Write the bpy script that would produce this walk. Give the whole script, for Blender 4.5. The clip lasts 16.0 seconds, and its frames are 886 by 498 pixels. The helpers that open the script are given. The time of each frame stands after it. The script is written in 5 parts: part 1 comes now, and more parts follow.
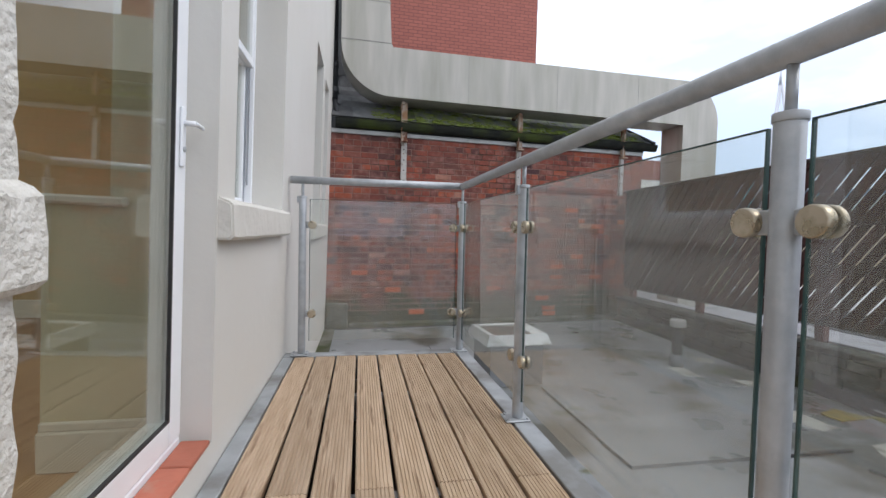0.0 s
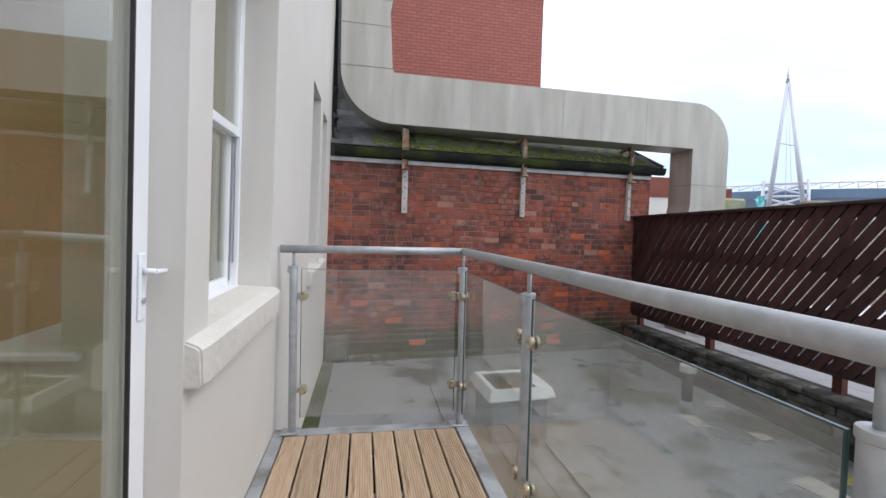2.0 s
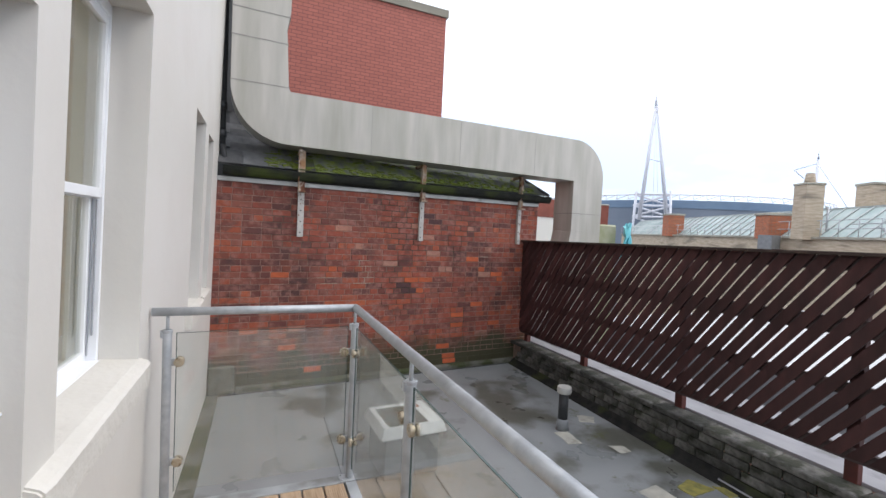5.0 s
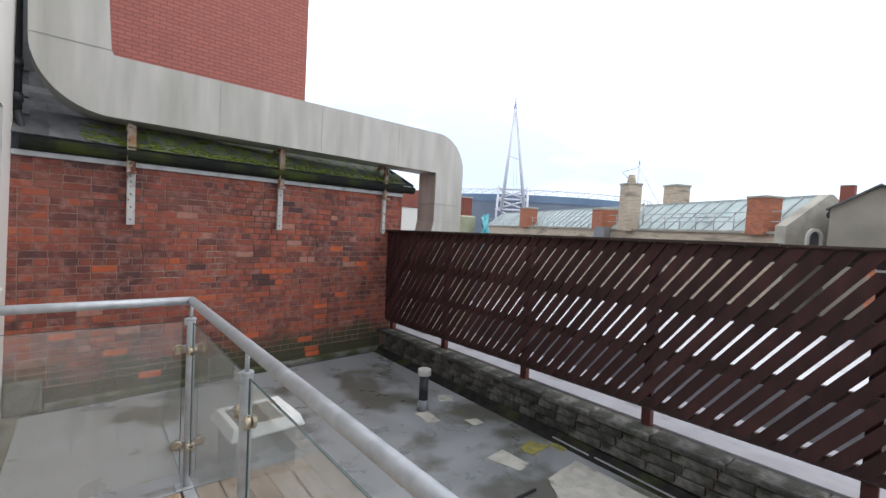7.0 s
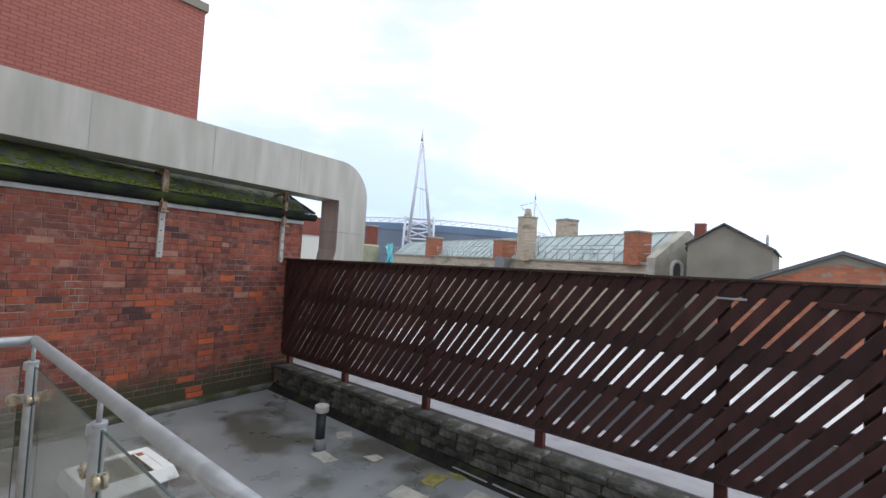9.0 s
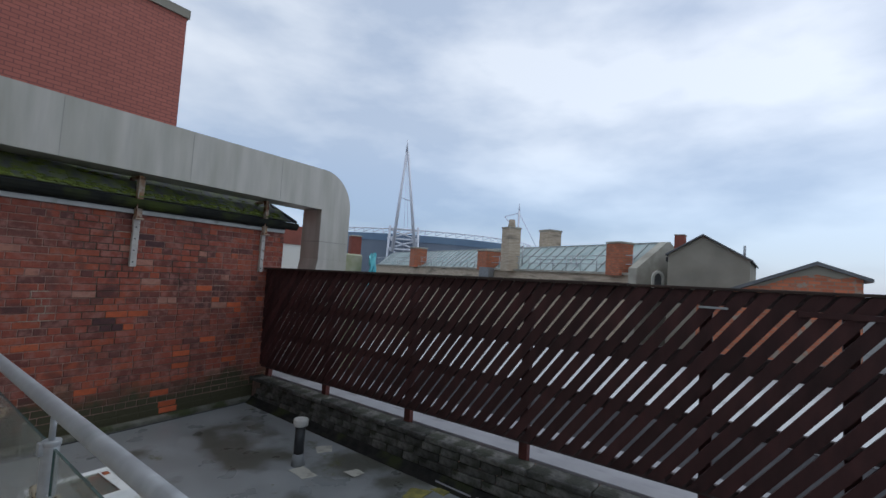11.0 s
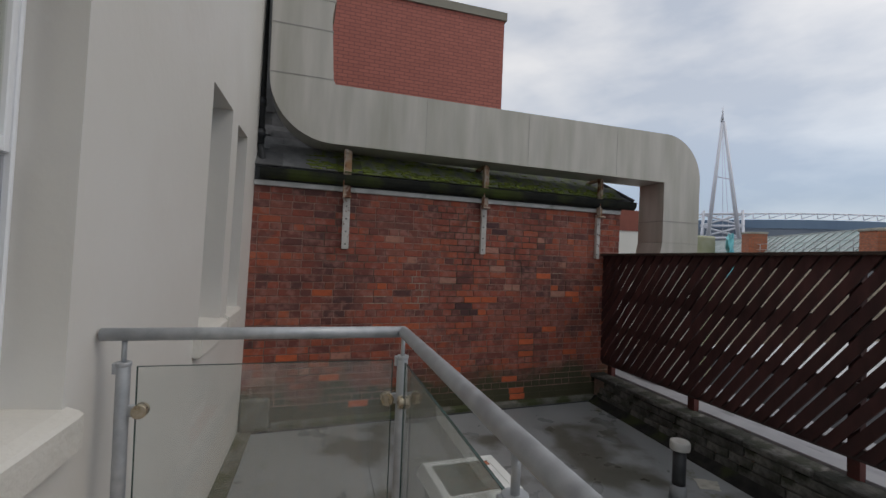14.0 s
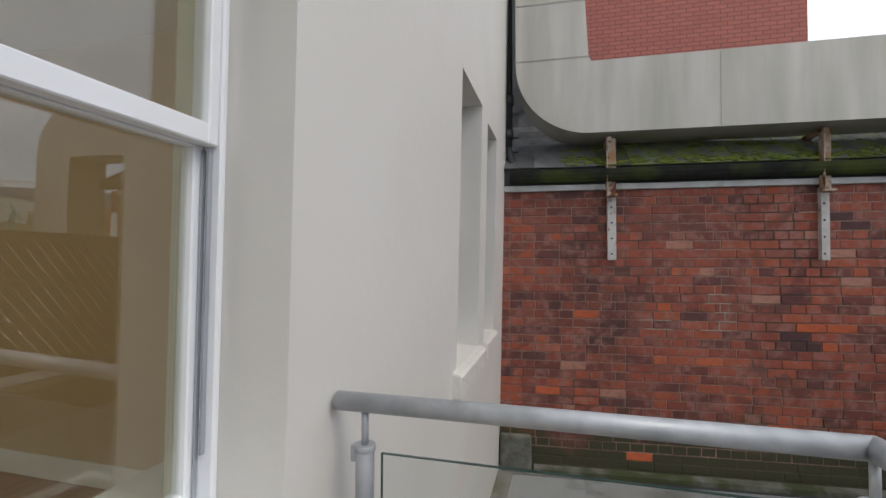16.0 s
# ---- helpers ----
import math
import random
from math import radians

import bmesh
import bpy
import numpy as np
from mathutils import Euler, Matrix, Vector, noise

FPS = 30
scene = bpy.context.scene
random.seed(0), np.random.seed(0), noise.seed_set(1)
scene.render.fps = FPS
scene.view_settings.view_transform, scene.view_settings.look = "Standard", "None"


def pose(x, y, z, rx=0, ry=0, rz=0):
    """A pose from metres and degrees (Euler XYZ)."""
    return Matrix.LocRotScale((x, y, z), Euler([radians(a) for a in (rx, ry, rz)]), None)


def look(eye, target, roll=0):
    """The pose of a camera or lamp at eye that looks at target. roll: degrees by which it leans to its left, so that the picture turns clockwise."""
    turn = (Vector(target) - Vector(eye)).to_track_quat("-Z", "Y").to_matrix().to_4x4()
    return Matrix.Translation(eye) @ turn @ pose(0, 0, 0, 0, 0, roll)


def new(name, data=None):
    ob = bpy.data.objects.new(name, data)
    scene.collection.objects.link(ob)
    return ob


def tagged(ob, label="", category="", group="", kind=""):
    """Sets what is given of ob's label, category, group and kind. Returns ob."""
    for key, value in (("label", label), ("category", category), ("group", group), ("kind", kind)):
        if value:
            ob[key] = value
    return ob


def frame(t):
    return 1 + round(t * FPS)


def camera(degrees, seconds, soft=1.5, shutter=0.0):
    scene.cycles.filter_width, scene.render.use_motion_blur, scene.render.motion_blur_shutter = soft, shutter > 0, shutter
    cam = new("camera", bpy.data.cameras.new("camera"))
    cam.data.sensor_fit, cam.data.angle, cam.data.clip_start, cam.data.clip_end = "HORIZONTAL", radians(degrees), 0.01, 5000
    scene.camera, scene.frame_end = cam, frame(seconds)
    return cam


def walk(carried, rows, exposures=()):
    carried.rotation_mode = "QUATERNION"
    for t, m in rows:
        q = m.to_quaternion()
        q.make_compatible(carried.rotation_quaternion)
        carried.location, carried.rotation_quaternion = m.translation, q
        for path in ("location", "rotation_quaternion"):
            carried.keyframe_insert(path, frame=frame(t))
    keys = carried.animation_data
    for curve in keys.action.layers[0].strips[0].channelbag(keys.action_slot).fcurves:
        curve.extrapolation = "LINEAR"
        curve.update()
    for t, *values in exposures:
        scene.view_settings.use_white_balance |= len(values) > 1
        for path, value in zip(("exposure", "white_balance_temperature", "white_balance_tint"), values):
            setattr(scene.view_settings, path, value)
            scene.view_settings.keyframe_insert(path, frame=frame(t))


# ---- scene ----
cam = camera(90.1, 16.0)
PATH = [
    (0, (0.466, 0.083, 0.831), (0.826, 2.048, 0.745), 1.3),
    (0.5, (0.463, 0.149, 0.88), (0.811, 2.117, 0.793), 1.4),
    (1, (0.48, 0.201, 0.969), (0.815, 2.171, 0.881), 1.4),
    (1.5, (0.517, 0.24, 1.134), (0.845, 2.211, 1.036), 1.4),
    (2, (0.515, 0.268, 1.282), (0.859, 2.236, 1.185), 1.5),
    (2.5, (0.492, 0.273, 1.391), (0.843, 2.239, 1.294), 1.7),
    (3, (0.485, 0.284, 1.496), (0.838, 2.25, 1.392), 2.0),
    (5.5, (0.594, 0.174, 1.666), (1.489, 1.961, 1.587), 2.8),
    (6, (0.623, 0.152, 1.649), (1.642, 1.871, 1.577), 2.8),
    (6.5, (0.635, 0.122, 1.657), (1.778, 1.761, 1.587), 3.0),
    (7, (0.655, 0.101, 1.646), (1.906, 1.658, 1.548), 3.2),
    (7.5, (0.673, 0.092, 1.651), (2.012, 1.568, 1.485), 3.3),
    (8, (0.674, 0.083, 1.653), (2.093, 1.483, 1.49), 3.4),
    (8.5, (0.68, 0.071, 1.654), (2.168, 1.401, 1.534), 3.5),
    (9, (0.689, 0.055, 1.659), (2.233, 1.325, 1.716), 3.7),
    (9.5, (0.689, 0.034, 1.662), (2.276, 1.244, 1.791), 3.8),
    (12, (0.787, 0.232, 1.615), (2.348, 1.481, 1.677), 3.3),
    (12.5, (0.807, 0.399, 1.591), (2.174, 1.857, 1.634), 3.8),
    (13, (0.828, 0.598, 1.552), (1.901, 2.285, 1.576), 3.2),
    (13.5, (0.807, 0.865, 1.506), (1.584, 2.707, 1.524), 2.6),
    (14, (0.783, 1.148, 1.485), (1.309, 3.078, 1.497), 2.3),
    (14.5, (0.727, 1.437, 1.489), (1.073, 3.407, 1.502), 2.0),
    (15, (0.664, 1.705, 1.493), (0.827, 3.698, 1.51), 1.7),
    (15.5, (0.64, 1.861, 1.483), (0.505, 3.856, 1.507), 1.3),
    (16, (0.563, 2.016, 1.493), (0.05, 3.949, 1.533), 0.0),
]
EXPOSURES = [(0, 0.14, 6500, 11), (3.2, 0.26, 6650, 12), (5.5, 0.35, 6700, 12), (8.0, 0.18, 6600, 11), (9.7, -0.15, 6450, 10), (11.8, -1.02, 5950, 8), (13.0, -1.03, 6250, 9), (14.5, -0.6, 7050, 11), (16.0, -0.14, 6850, 11)]
walk(cam, [(t, look(eye, target, roll)) for t, eye, target, roll in PATH], EXPOSURES)

# ---- world and light ----
SUN_EL, SUN_AZ = 48.0, 112.0
world = bpy.data.worlds.new("world")
scene.world = world
world.use_nodes = True
wn, wl = world.node_tree.nodes, world.node_tree.links
wn.clear()
w_out = wn.new("ShaderNodeOutputWorld")
w_sky = wn.new("ShaderNodeTexSky")
w_sky.sky_type, w_sky.sun_disc = "NISHITA", False
w_sky.sun_elevation, w_sky.sun_rotation = radians(SUN_EL), radians(SUN_AZ)
w_bg1 = wn.new("ShaderNodeBackground")
w_bg1.inputs["Strength"].default_value = 0.06
wl.new(w_sky.outputs[0], w_bg1.inputs[0])
w_co = wn.new("ShaderNodeTexCoord")
w_map = wn.new("ShaderNodeMapping")
w_map.inputs["Scale"].default_value = (1.0, 1.0, 2.6)
w_map.inputs["Location"].default_value = (3.1, 1.7, 0.4)
wl.new(w_co.outputs["Generated"], w_map.inputs["Vector"])
w_noise = wn.new("ShaderNodeTexNoise")
w_noise.inputs["Scale"].default_value, w_noise.inputs["Detail"].default_value = 2.3, 8.0
w_noise.inputs["Roughness"].default_value = 0.5
wl.new(w_map.outputs[0], w_noise.inputs["Vector"])
w_ramp = wn.new("ShaderNodeValToRGB")
w_ramp.color_ramp.elements[0].position, w_ramp.color_ramp.elements[0].color = 0.38, (0.68, 0.75, 0.87, 1)
w_ramp.color_ramp.elements[1].position, w_ramp.color_ramp.elements[1].color = 0.60, (1.20, 1.21, 1.23, 1)
wl.new(w_noise.outputs["Fac"], w_ramp.inputs[0])
w_bg2 = wn.new("ShaderNodeBackground")
w_bg2.inputs["Strength"].default_value = 1.05
w_sep = wn.new("ShaderNodeSeparateXYZ")
wl.new(w_co.outputs["Generated"], w_sep.inputs[0])
w_hr = wn.new("ShaderNodeValToRGB")
w_hr.color_ramp.elements[0].position, w_hr.color_ramp.elements[0].color = 0.0, (0.42, 0.52, 0.70, 1)
w_hr.color_ramp.elements[1].position, w_hr.color_ramp.elements[1].color = 0.30, (1, 1, 1, 1)
w_mid = w_hr.color_ramp.elements.new(0.14)
w_mid.color = (0.70, 0.78, 0.90, 1)
wl.new(w_sep.outputs["Z"], w_hr.inputs[0])
w_mul = wn.new("ShaderNodeMix")
w_mul.data_type, w_mul.blend_type = "RGBA", "MULTIPLY"
w_mul.inputs["Factor"].default_value = 1.0
wl.new(w_ramp.outputs[0], w_mul.inputs["A"])
wl.new(w_hr.outputs[0], w_mul.inputs["B"])
wl.new(w_mul.outputs["Result"], w_bg2.inputs[0])
w_add = wn.new("ShaderNodeAddShader")
wl.new(w_bg1.outputs[0], w_add.inputs[0])
wl.new(w_bg2.outputs[0], w_add.inputs[1])
wl.new(w_add.outputs[0], w_out.inputs[0])

sun = new("sun", bpy.data.lights.new("sun", "SUN"))
sun.data.energy, sun.data.angle, sun.data.color = 0.9, radians(25), (1.0, 0.97, 0.93)
_d = Vector((math.sin(radians(SUN_AZ)) * math.cos(radians(SUN_EL)), math.cos(radians(SUN_AZ)) * math.cos(radians(SUN_EL)), math.sin(radians(SUN_EL))))
sun.matrix_world = look(_d * 40, (0, 0, 0))


# ---- materials ----
def mat(name, a, b=None, scale=6.0, rough=0.7, metal=0.0, bump=0.0, bscale=60.0, rvar=0.0, stretch=(1, 1, 1), obj_var=0.0,
        stain=None, sscale=1.2, sat=0.5, swidth=0.12, island=0.0, spec=None):
    """Noise mix of a and b, fine bump, and large stains."""
    m = bpy.data.materials.new(name)
    m.use_nodes = True
    N, L = m.node_tree.nodes, m.node_tree.links
    p = N["Principled BSDF"]
    co = N.new("ShaderNodeTexCoord")
    mp = N.new("ShaderNodeMapping")
    mp.inputs["Scale"].default_value = stretch
    L.new(co.outputs["Object"], mp.inputs["Vector"])
    n1 = N.new("ShaderNodeTexNoise")
    n1.inputs["Scale"].default_value, n1.inputs["Detail"].default_value = scale, 6
    L.new(mp.outputs[0], n1.inputs["Vector"])
    r = N.new("ShaderNodeValToRGB")
    r.color_ramp.elements[0].position, r.color_ramp.elements[1].position = 0.35, 0.65
    r.color_ramp.elements[0].color = (*a, 1)
    r.color_ramp.elements[1].color = (*(b or a), 1)
    L.new(n1.outputs["Fac"], r.inputs[0])
    col = r.outputs[0]
    if stain:
        n2 = N.new("ShaderNodeTexNoise")
        n2.inputs["Scale"].default_value, n2.inputs["Detail"].default_value = sscale, 5
        L.new(mp.outputs[0], n2.inputs["Vector"])
        r2 = N.new("ShaderNodeValToRGB")
        r2.color_ramp.elements[0].position, r2.color_ramp.elements[1].position = sat, sat + swidth
        L.new(n2.outputs["Fac"], r2.inputs[0])
        mx = N.new("ShaderNodeMix")
        mx.data_type = "RGBA"
        L.new(r2.outputs[0], mx.inputs["Factor"])
        L.new(col, mx.inputs["A"])
        mx.inputs["B"].default_value = (*stain, 1)
        col = mx.outputs["Result"]
    if obj_var or island:
        src = N.new("ShaderNodeNewGeometry").outputs["Random Per Island"] if island else N.new("ShaderNodeObjectInfo").outputs["Random"]
        v = obj_var or island
        mr = N.new("ShaderNodeMapRange")
        mr.inputs["To Min"].default_value, mr.inputs["To Max"].default_value = 1 - v, 1 + v
        L.new(src, mr.inputs["Value"])
        hs = N.new("ShaderNodeHueSaturation")
        L.new(mr.outputs[0], hs.inputs["Value"])
        L.new(col, hs.inputs["Color"])
        col = hs.outputs[0]
    L.new(col, p.inputs["Base Color"])
    p.inputs["Roughness"].default_value, p.inputs["Metallic"].default_value = rough, metal
    if spec is not None:
        p.inputs["Specular IOR Level"].default_value = spec
    if rvar:
        mr = N.new("ShaderNodeMapRange")
        mr.inputs["From Min"].default_value, mr.inputs["From Max"].default_value = 0.35, 0.65
        mr.inputs["To Min"].default_value, mr.inputs["To Max"].default_value = max(0.03, rough - rvar), min(1, rough + rvar)
        L.new(n1.outputs["Fac"], mr.inputs["Value"])
        L.new(mr.outputs[0], p.inputs["Roughness"])
    if bump:
        nb = N.new("ShaderNodeTexNoise")
        nb.inputs["Scale"].default_value, nb.inputs["Detail"].default_value = bscale, 4
        L.new(mp.outputs[0], nb.inputs["Vector"])
        bp = N.new("ShaderNodeBump")
        bp.inputs["Strength"].default_value, bp.inputs["Distance"].default_value = min(1, bump * 100), 0.01 * max(1, bump * 1)
        bp.inputs["Strength"].default_value = bump
        L.new(nb.outputs["Fac"], bp.inputs["Height"])
        L.new(bp.outputs[0], p.inputs["Normal"])
    return m


def brick_mat(name, source, tones):
    """Each brick takes a tone of its own; source says whether by object or by island."""
    m = mat(name, (0.3, 0.1, 0.06), (0.2, 0.07, 0.05), 30, 0.85, bump=0.5, bscale=90)
    N, L = m.node_tree.nodes, m.node_tree.links
    p = N["Principled BSDF"]
    old = p.inputs["Base Color"].links[0].from_socket
    rnd = N.new("ShaderNodeNewGeometry").outputs["Random Per Island"] if source == "island" else N.new("ShaderNodeObjectInfo").outputs["Random"]
    r = N.new("ShaderNodeValToRGB")
    r.color_ramp.interpolation = "CONSTANT"
    els = r.color_ramp.elements
    for i, (pos, c) in enumerate(tones):
        e = els[i] if i < 2 else els.new(pos)
        e.position, e.color = pos, (*c, 1)
    L.new(rnd, r.inputs[0])
    mx = N.new("ShaderNodeMix")
    mx.data_type = "RGBA"
    mx.inputs["Factor"].default_value = 0.2
    L.new(r.outputs[0], mx.inputs["A"])
    L.new(old, mx.inputs["B"])
    col = mx.outputs["Result"]
    # broad sooty and rubbed areas
    gp = N.new("ShaderNodeNewGeometry")
    for sc_, lo, hi, dark, fac in ((1.3, 0.50, 0.68, (0.060, 0.028, 0.027), 0.68), (11.0, 0.48, 0.66, (0.33, 0.155, 0.125), 0.65), (4.0, 0.58, 0.66, (0.05, 0.026, 0.026), 0.55), (26.0, 0.5, 0.7, (0.11, 0.042, 0.034), 0.35)):
        nq = N.new("ShaderNodeTexNoise")
        nq.inputs["Scale"].default_value, nq.inputs["Detail"].default_value = sc_, 4
        L.new(gp.outputs["Position"], nq.inputs["Vector"])
        mq = N.new("ShaderNodeMapRange")
        mq.inputs["From Min"].default_value, mq.inputs["From Max"].default_value, mq.inputs["To Max"].default_value = lo, hi, fac
        L.new(nq.outputs["Fac"], mq.inputs["Value"])
        mz = N.new("ShaderNodeMix")
        mz.data_type = "RGBA"
        L.new(mq.outputs[0], mz.inputs["Factor"])
        L.new(col, mz.inputs["A"])
        mz.inputs["B"].default_value = (*dark, 1)
        col = mz.outputs["Result"]
    # damp, mossy foot of the wall
    g = N.new("ShaderNodeNewGeometry")
    sp = N.new("ShaderNodeSeparateXYZ")
    L.new(g.outputs["Position"], sp.inputs[0])
    nz = N.new("ShaderNodeTexNoise")
    nz.inputs["Scale"].default_value, nz.inputs["Detail"].default_value = 2.2, 5
    L.new(g.outputs["Position"], nz.inputs["Vector"])
    md = N.new("ShaderNodeMath")
    md.operation = "MULTIPLY_ADD"
    md.inputs[1].default_value = 0.9
    L.new(nz.outputs["Fac"], md.inputs[0])
    mn = N.new("ShaderNodeMath")
    mn.operation = "SUBTRACT"
    mn.inputs[0].default_value = -0.38
    L.new(sp.outputs["Z"], mn.inputs[1])
    L.new(mn.outputs[0], md.inputs[2])
    r3 = N.new("ShaderNodeValToRGB")
    r3.color_ramp.elements[0].position, r3.color_ramp.elements[1].position = 0.12, 0.32
    L.new(md.outputs[0], r3.inputs[0])
    mx2 = N.new("ShaderNodeMix")
    mx2.data_type = "RGBA"
    L.new(r3.outputs[0], mx2.inputs["Factor"])
    L.new(col, mx2.inputs["A"])
    mx2.inputs["B"].default_value = (0.050, 0.047, 0.022, 1)
    L.new(mx2.outputs["Result"], p.inputs["Base Color"])
    return m


TONES = [(0.0, (0.23, 0.050, 0.032)), (0.18, (0.13, 0.034, 0.028)), (0.34, (0.30, 0.066, 0.038)), (0.54, (0.085, 0.030, 0.030)),
         (0.61, (0.22, 0.070, 0.050)), (0.76, (0.36, 0.080, 0.036)), (0.965, (0.50, 0.115, 0.042)), (0.985, (0.44, 0.21, 0.15))]
M_BRICK = brick_mat("brick", "object", TONES)
M_BRICK_I = brick_mat("brick_joined", "island", TONES)
M_BRICK_ORANGE = mat("orange_brick", (0.52, 0.115, 0.042), (0.40, 0.090, 0.038), 14, 0.85, bump=0.5, bscale=90, obj_var=0.15, stain=(0.24, 0.062, 0.036), sscale=9, sat=0.56)
M_BRICK_PALE = mat("pale_brick", (0.38, 0.20, 0.15), (0.33, 0.14, 0.10), 14, 0.85, bump=0.5, bscale=90, stain=(0.22, 0.09, 0.06), sscale=9, sat=0.58)
M_BRICK_SOOTY = mat("sooty_brick", (0.065, 0.030, 0.032), (0.10, 0.042, 0.040), 14, 0.9, bump=0.5, bscale=90)
M_MORTAR = mat("mortar", (0.22, 0.125, 0.10), (0.33, 0.21, 0.17), 25, 0.95, bump=0.4, stain=(0.07, 0.06, 0.045), sscale=0.9)
M_FOOT_MORTAR = mat("mossy_mortar", (0.055, 0.05, 0.028), (0.085, 0.075, 0.045), 20, 0.95, bump=0.5)
M_MORTAR_W = mat("new_mortar", (0.40, 0.33, 0.27), (0.30, 0.23, 0.18), 30, 0.95, bump=0.4)
M_RENDER = mat("cream_render", (0.63, 0.61, 0.57), (0.67, 0.655, 0.62), 1.4, 0.55, bump=0.22, bscale=14, stain=(0.61, 0.59, 0.54), sscale=0.7, sat=0.52, swidth=0.2)
M_REVEAL = mat("cream_reveal", (0.60, 0.56, 0.48), (0.64, 0.60, 0.53), 2.0, 0.6, bump=0.18, bscale=14)
M_SILL = mat("thick_cream_paint", (0.62, 0.60, 0.55), (0.67, 0.65, 0.60), 3, 0.5, bump=0.5, bscale=30)
M_ROUGH = mat("rough_cream_render", (0.56, 0.54, 0.49), (0.66, 0.64, 0.59), 40, 0.6, bump=1.0, bscale=75)
M_UPVC = mat("white_plastic", (0.84, 0.86, 0.89), (0.80, 0.82, 0.85), 4, 0.28, bump=0.02)
M_GROOVE = mat("grey_groove", (0.36, 0.38, 0.41), (0.30, 0.32, 0.35), 6, 0.4)
M_GASKET = mat("black_gasket", (0.02, 0.02, 0.022), (0.03, 0.03, 0.03), 20, 0.6)
M_GALV = mat("galvanised_steel", (0.36, 0.38, 0.40), (0.47, 0.49, 0.51), 22, 0.5, 0.45, bump=0.08, bscale=160, rvar=0.1, stain=(0.30, 0.32, 0.33), sscale=5, sat=0.55)
M_GALV_D = mat("channel_steel", (0.32, 0.34, 0.355), (0.42, 0.44, 0.455), 9, 0.55, 0.35, bump=0.1, bscale=120, rvar=0.1, stain=(0.22, 0.22, 0.21), sscale=3)
# Near-black brown: the shade under the boards, put into the colour.
M_GAP_SHADE = mat("gap_shade_brown", (0.030, 0.022, 0.016), (0.05, 0.035, 0.025), 9, 0.9)
M_CAP = mat("stained_steel_cap", (0.36, 0.30, 0.21), (0.52, 0.46, 0.36), 40, 0.32, 0.75, bump=0.06, bscale=200, rvar=0.12)
M_DUCT = mat("duct_steel", (0.425, 0.405, 0.36), (0.50, 0.48, 0.432), 5.0, 0.45, 0.25, bump=0.03, bscale=6, rvar=0.08, stretch=(1.6, 1.6, 0.22), stain=(0.335, 0.325, 0.27), sscale=2.0, sat=0.47, swidth=0.28)
M_DUCT_SEAM = mat("duct_seam", (0.28, 0.27, 0.25), (0.36, 0.35, 0.32), 8, 0.5, 0.4)
M_RUST = mat("rusty_paint", (0.50, 0.46, 0.40), (0.36, 0.20, 0.10), 9, 0.75, bump=0.4, bscale=60, stain=(0.16, 0.055, 0.025), sscale=7, sat=0.52, swidth=0.06)
M_FLAKY = mat("flaking_white_paint", (0.55, 0.53, 0.50), (0.44, 0.42, 0.39), 12, 0.7, bump=0.3, stain=(0.18, 0.08, 0.04), sscale=14, sat=0.62, swidth=0.04)
M_BLACK = mat("black_iron", (0.018, 0.02, 0.022), (0.03, 0.032, 0.035), 12, 0.5, bump=0.15)
M_TAR = mat("black_roofing_tar", (0.010, 0.010, 0.010), (0.022, 0.021, 0.019), 9, 0.9, bump=0.6, bscale=30, spec=0.2, stain=(0.03, 0.035, 0.015), sscale=3)
M_GUTTER = mat("mossy_black_gutter", (0.012, 0.013, 0.012), (0.022, 0.024, 0.018), 9, 0.85, bump=0.3, spec=0.2, stain=(0.05, 0.065, 0.015), sscale=1.3, sat=0.50)
M_FASCIA = mat("white_fascia", (0.55, 0.55, 0.54), (0.42, 0.42, 0.41), 5, 0.6, stain=(0.25, 0.26, 0.23), sscale=4, sat=0.58)
M_SLATE = mat("slate", (0.075, 0.078, 0.08), (0.15, 0.155, 0.15), 7, 0.6, bump=0.3, obj_var=0.35, stain=(0.15, 0.19, 0.03), sscale=2.2, sat=0.40, swidth=0.12)
M_SLATE_DRY = mat("dry_slate", (0.09, 0.093, 0.097), (0.15, 0.153, 0.157), 7, 0.6, bump=0.3, obj_var=0.3)
M_MOSS = mat("moss", (0.17, 0.21, 0.03), (0.08, 0.11, 0.02), 14, 1.0, bump=0.8, bscale=70)
M_FENCE = mat("dark_stained_wood", (0.034, 0.013, 0.0125), (0.056, 0.020, 0.019), 8, 0.68, bump=0.35, bscale=40, obj_var=0.25, stretch=(1, 1, 0.3), spec=0.35)
M_RAIL = mat("weathered_rail", (0.045, 0.030, 0.030), (0.07, 0.05, 0.05), 8, 0.8, bump=0.3)
M_FENCE_TOP = mat("dark_weathered_cap", (0.03, 0.018, 0.015), (0.05, 0.03, 0.022), 8, 0.8, bump=0.3)
M_POSTRED = mat("red_brown_post", (0.10, 0.022, 0.016), (0.06, 0.015, 0.012), 8, 0.7, bump=0.3)
M_PARAPET = mat("sooty_parapet_stone", (0.035, 0.034, 0.030), (0.15, 0.145, 0.135), 9, 0.9, bump=0.9, bscale=30, obj_var=0.4, stain=(0.022, 0.024, 0.014), sscale=5, sat=0.47)
M_ROOFEDGE = mat("weathered_roof_edge", (0.30, 0.30, 0.32), (0.24, 0.24, 0.26), 3, 0.7, bump=0.1, stain=(0.17, 0.17, 0.17), sscale=3, sat=0.56)
M_LEAD = mat("white_coping_strip", (0.30, 0.30, 0.32), (0.24, 0.24, 0.26), 3, 0.6, bump=0.1)
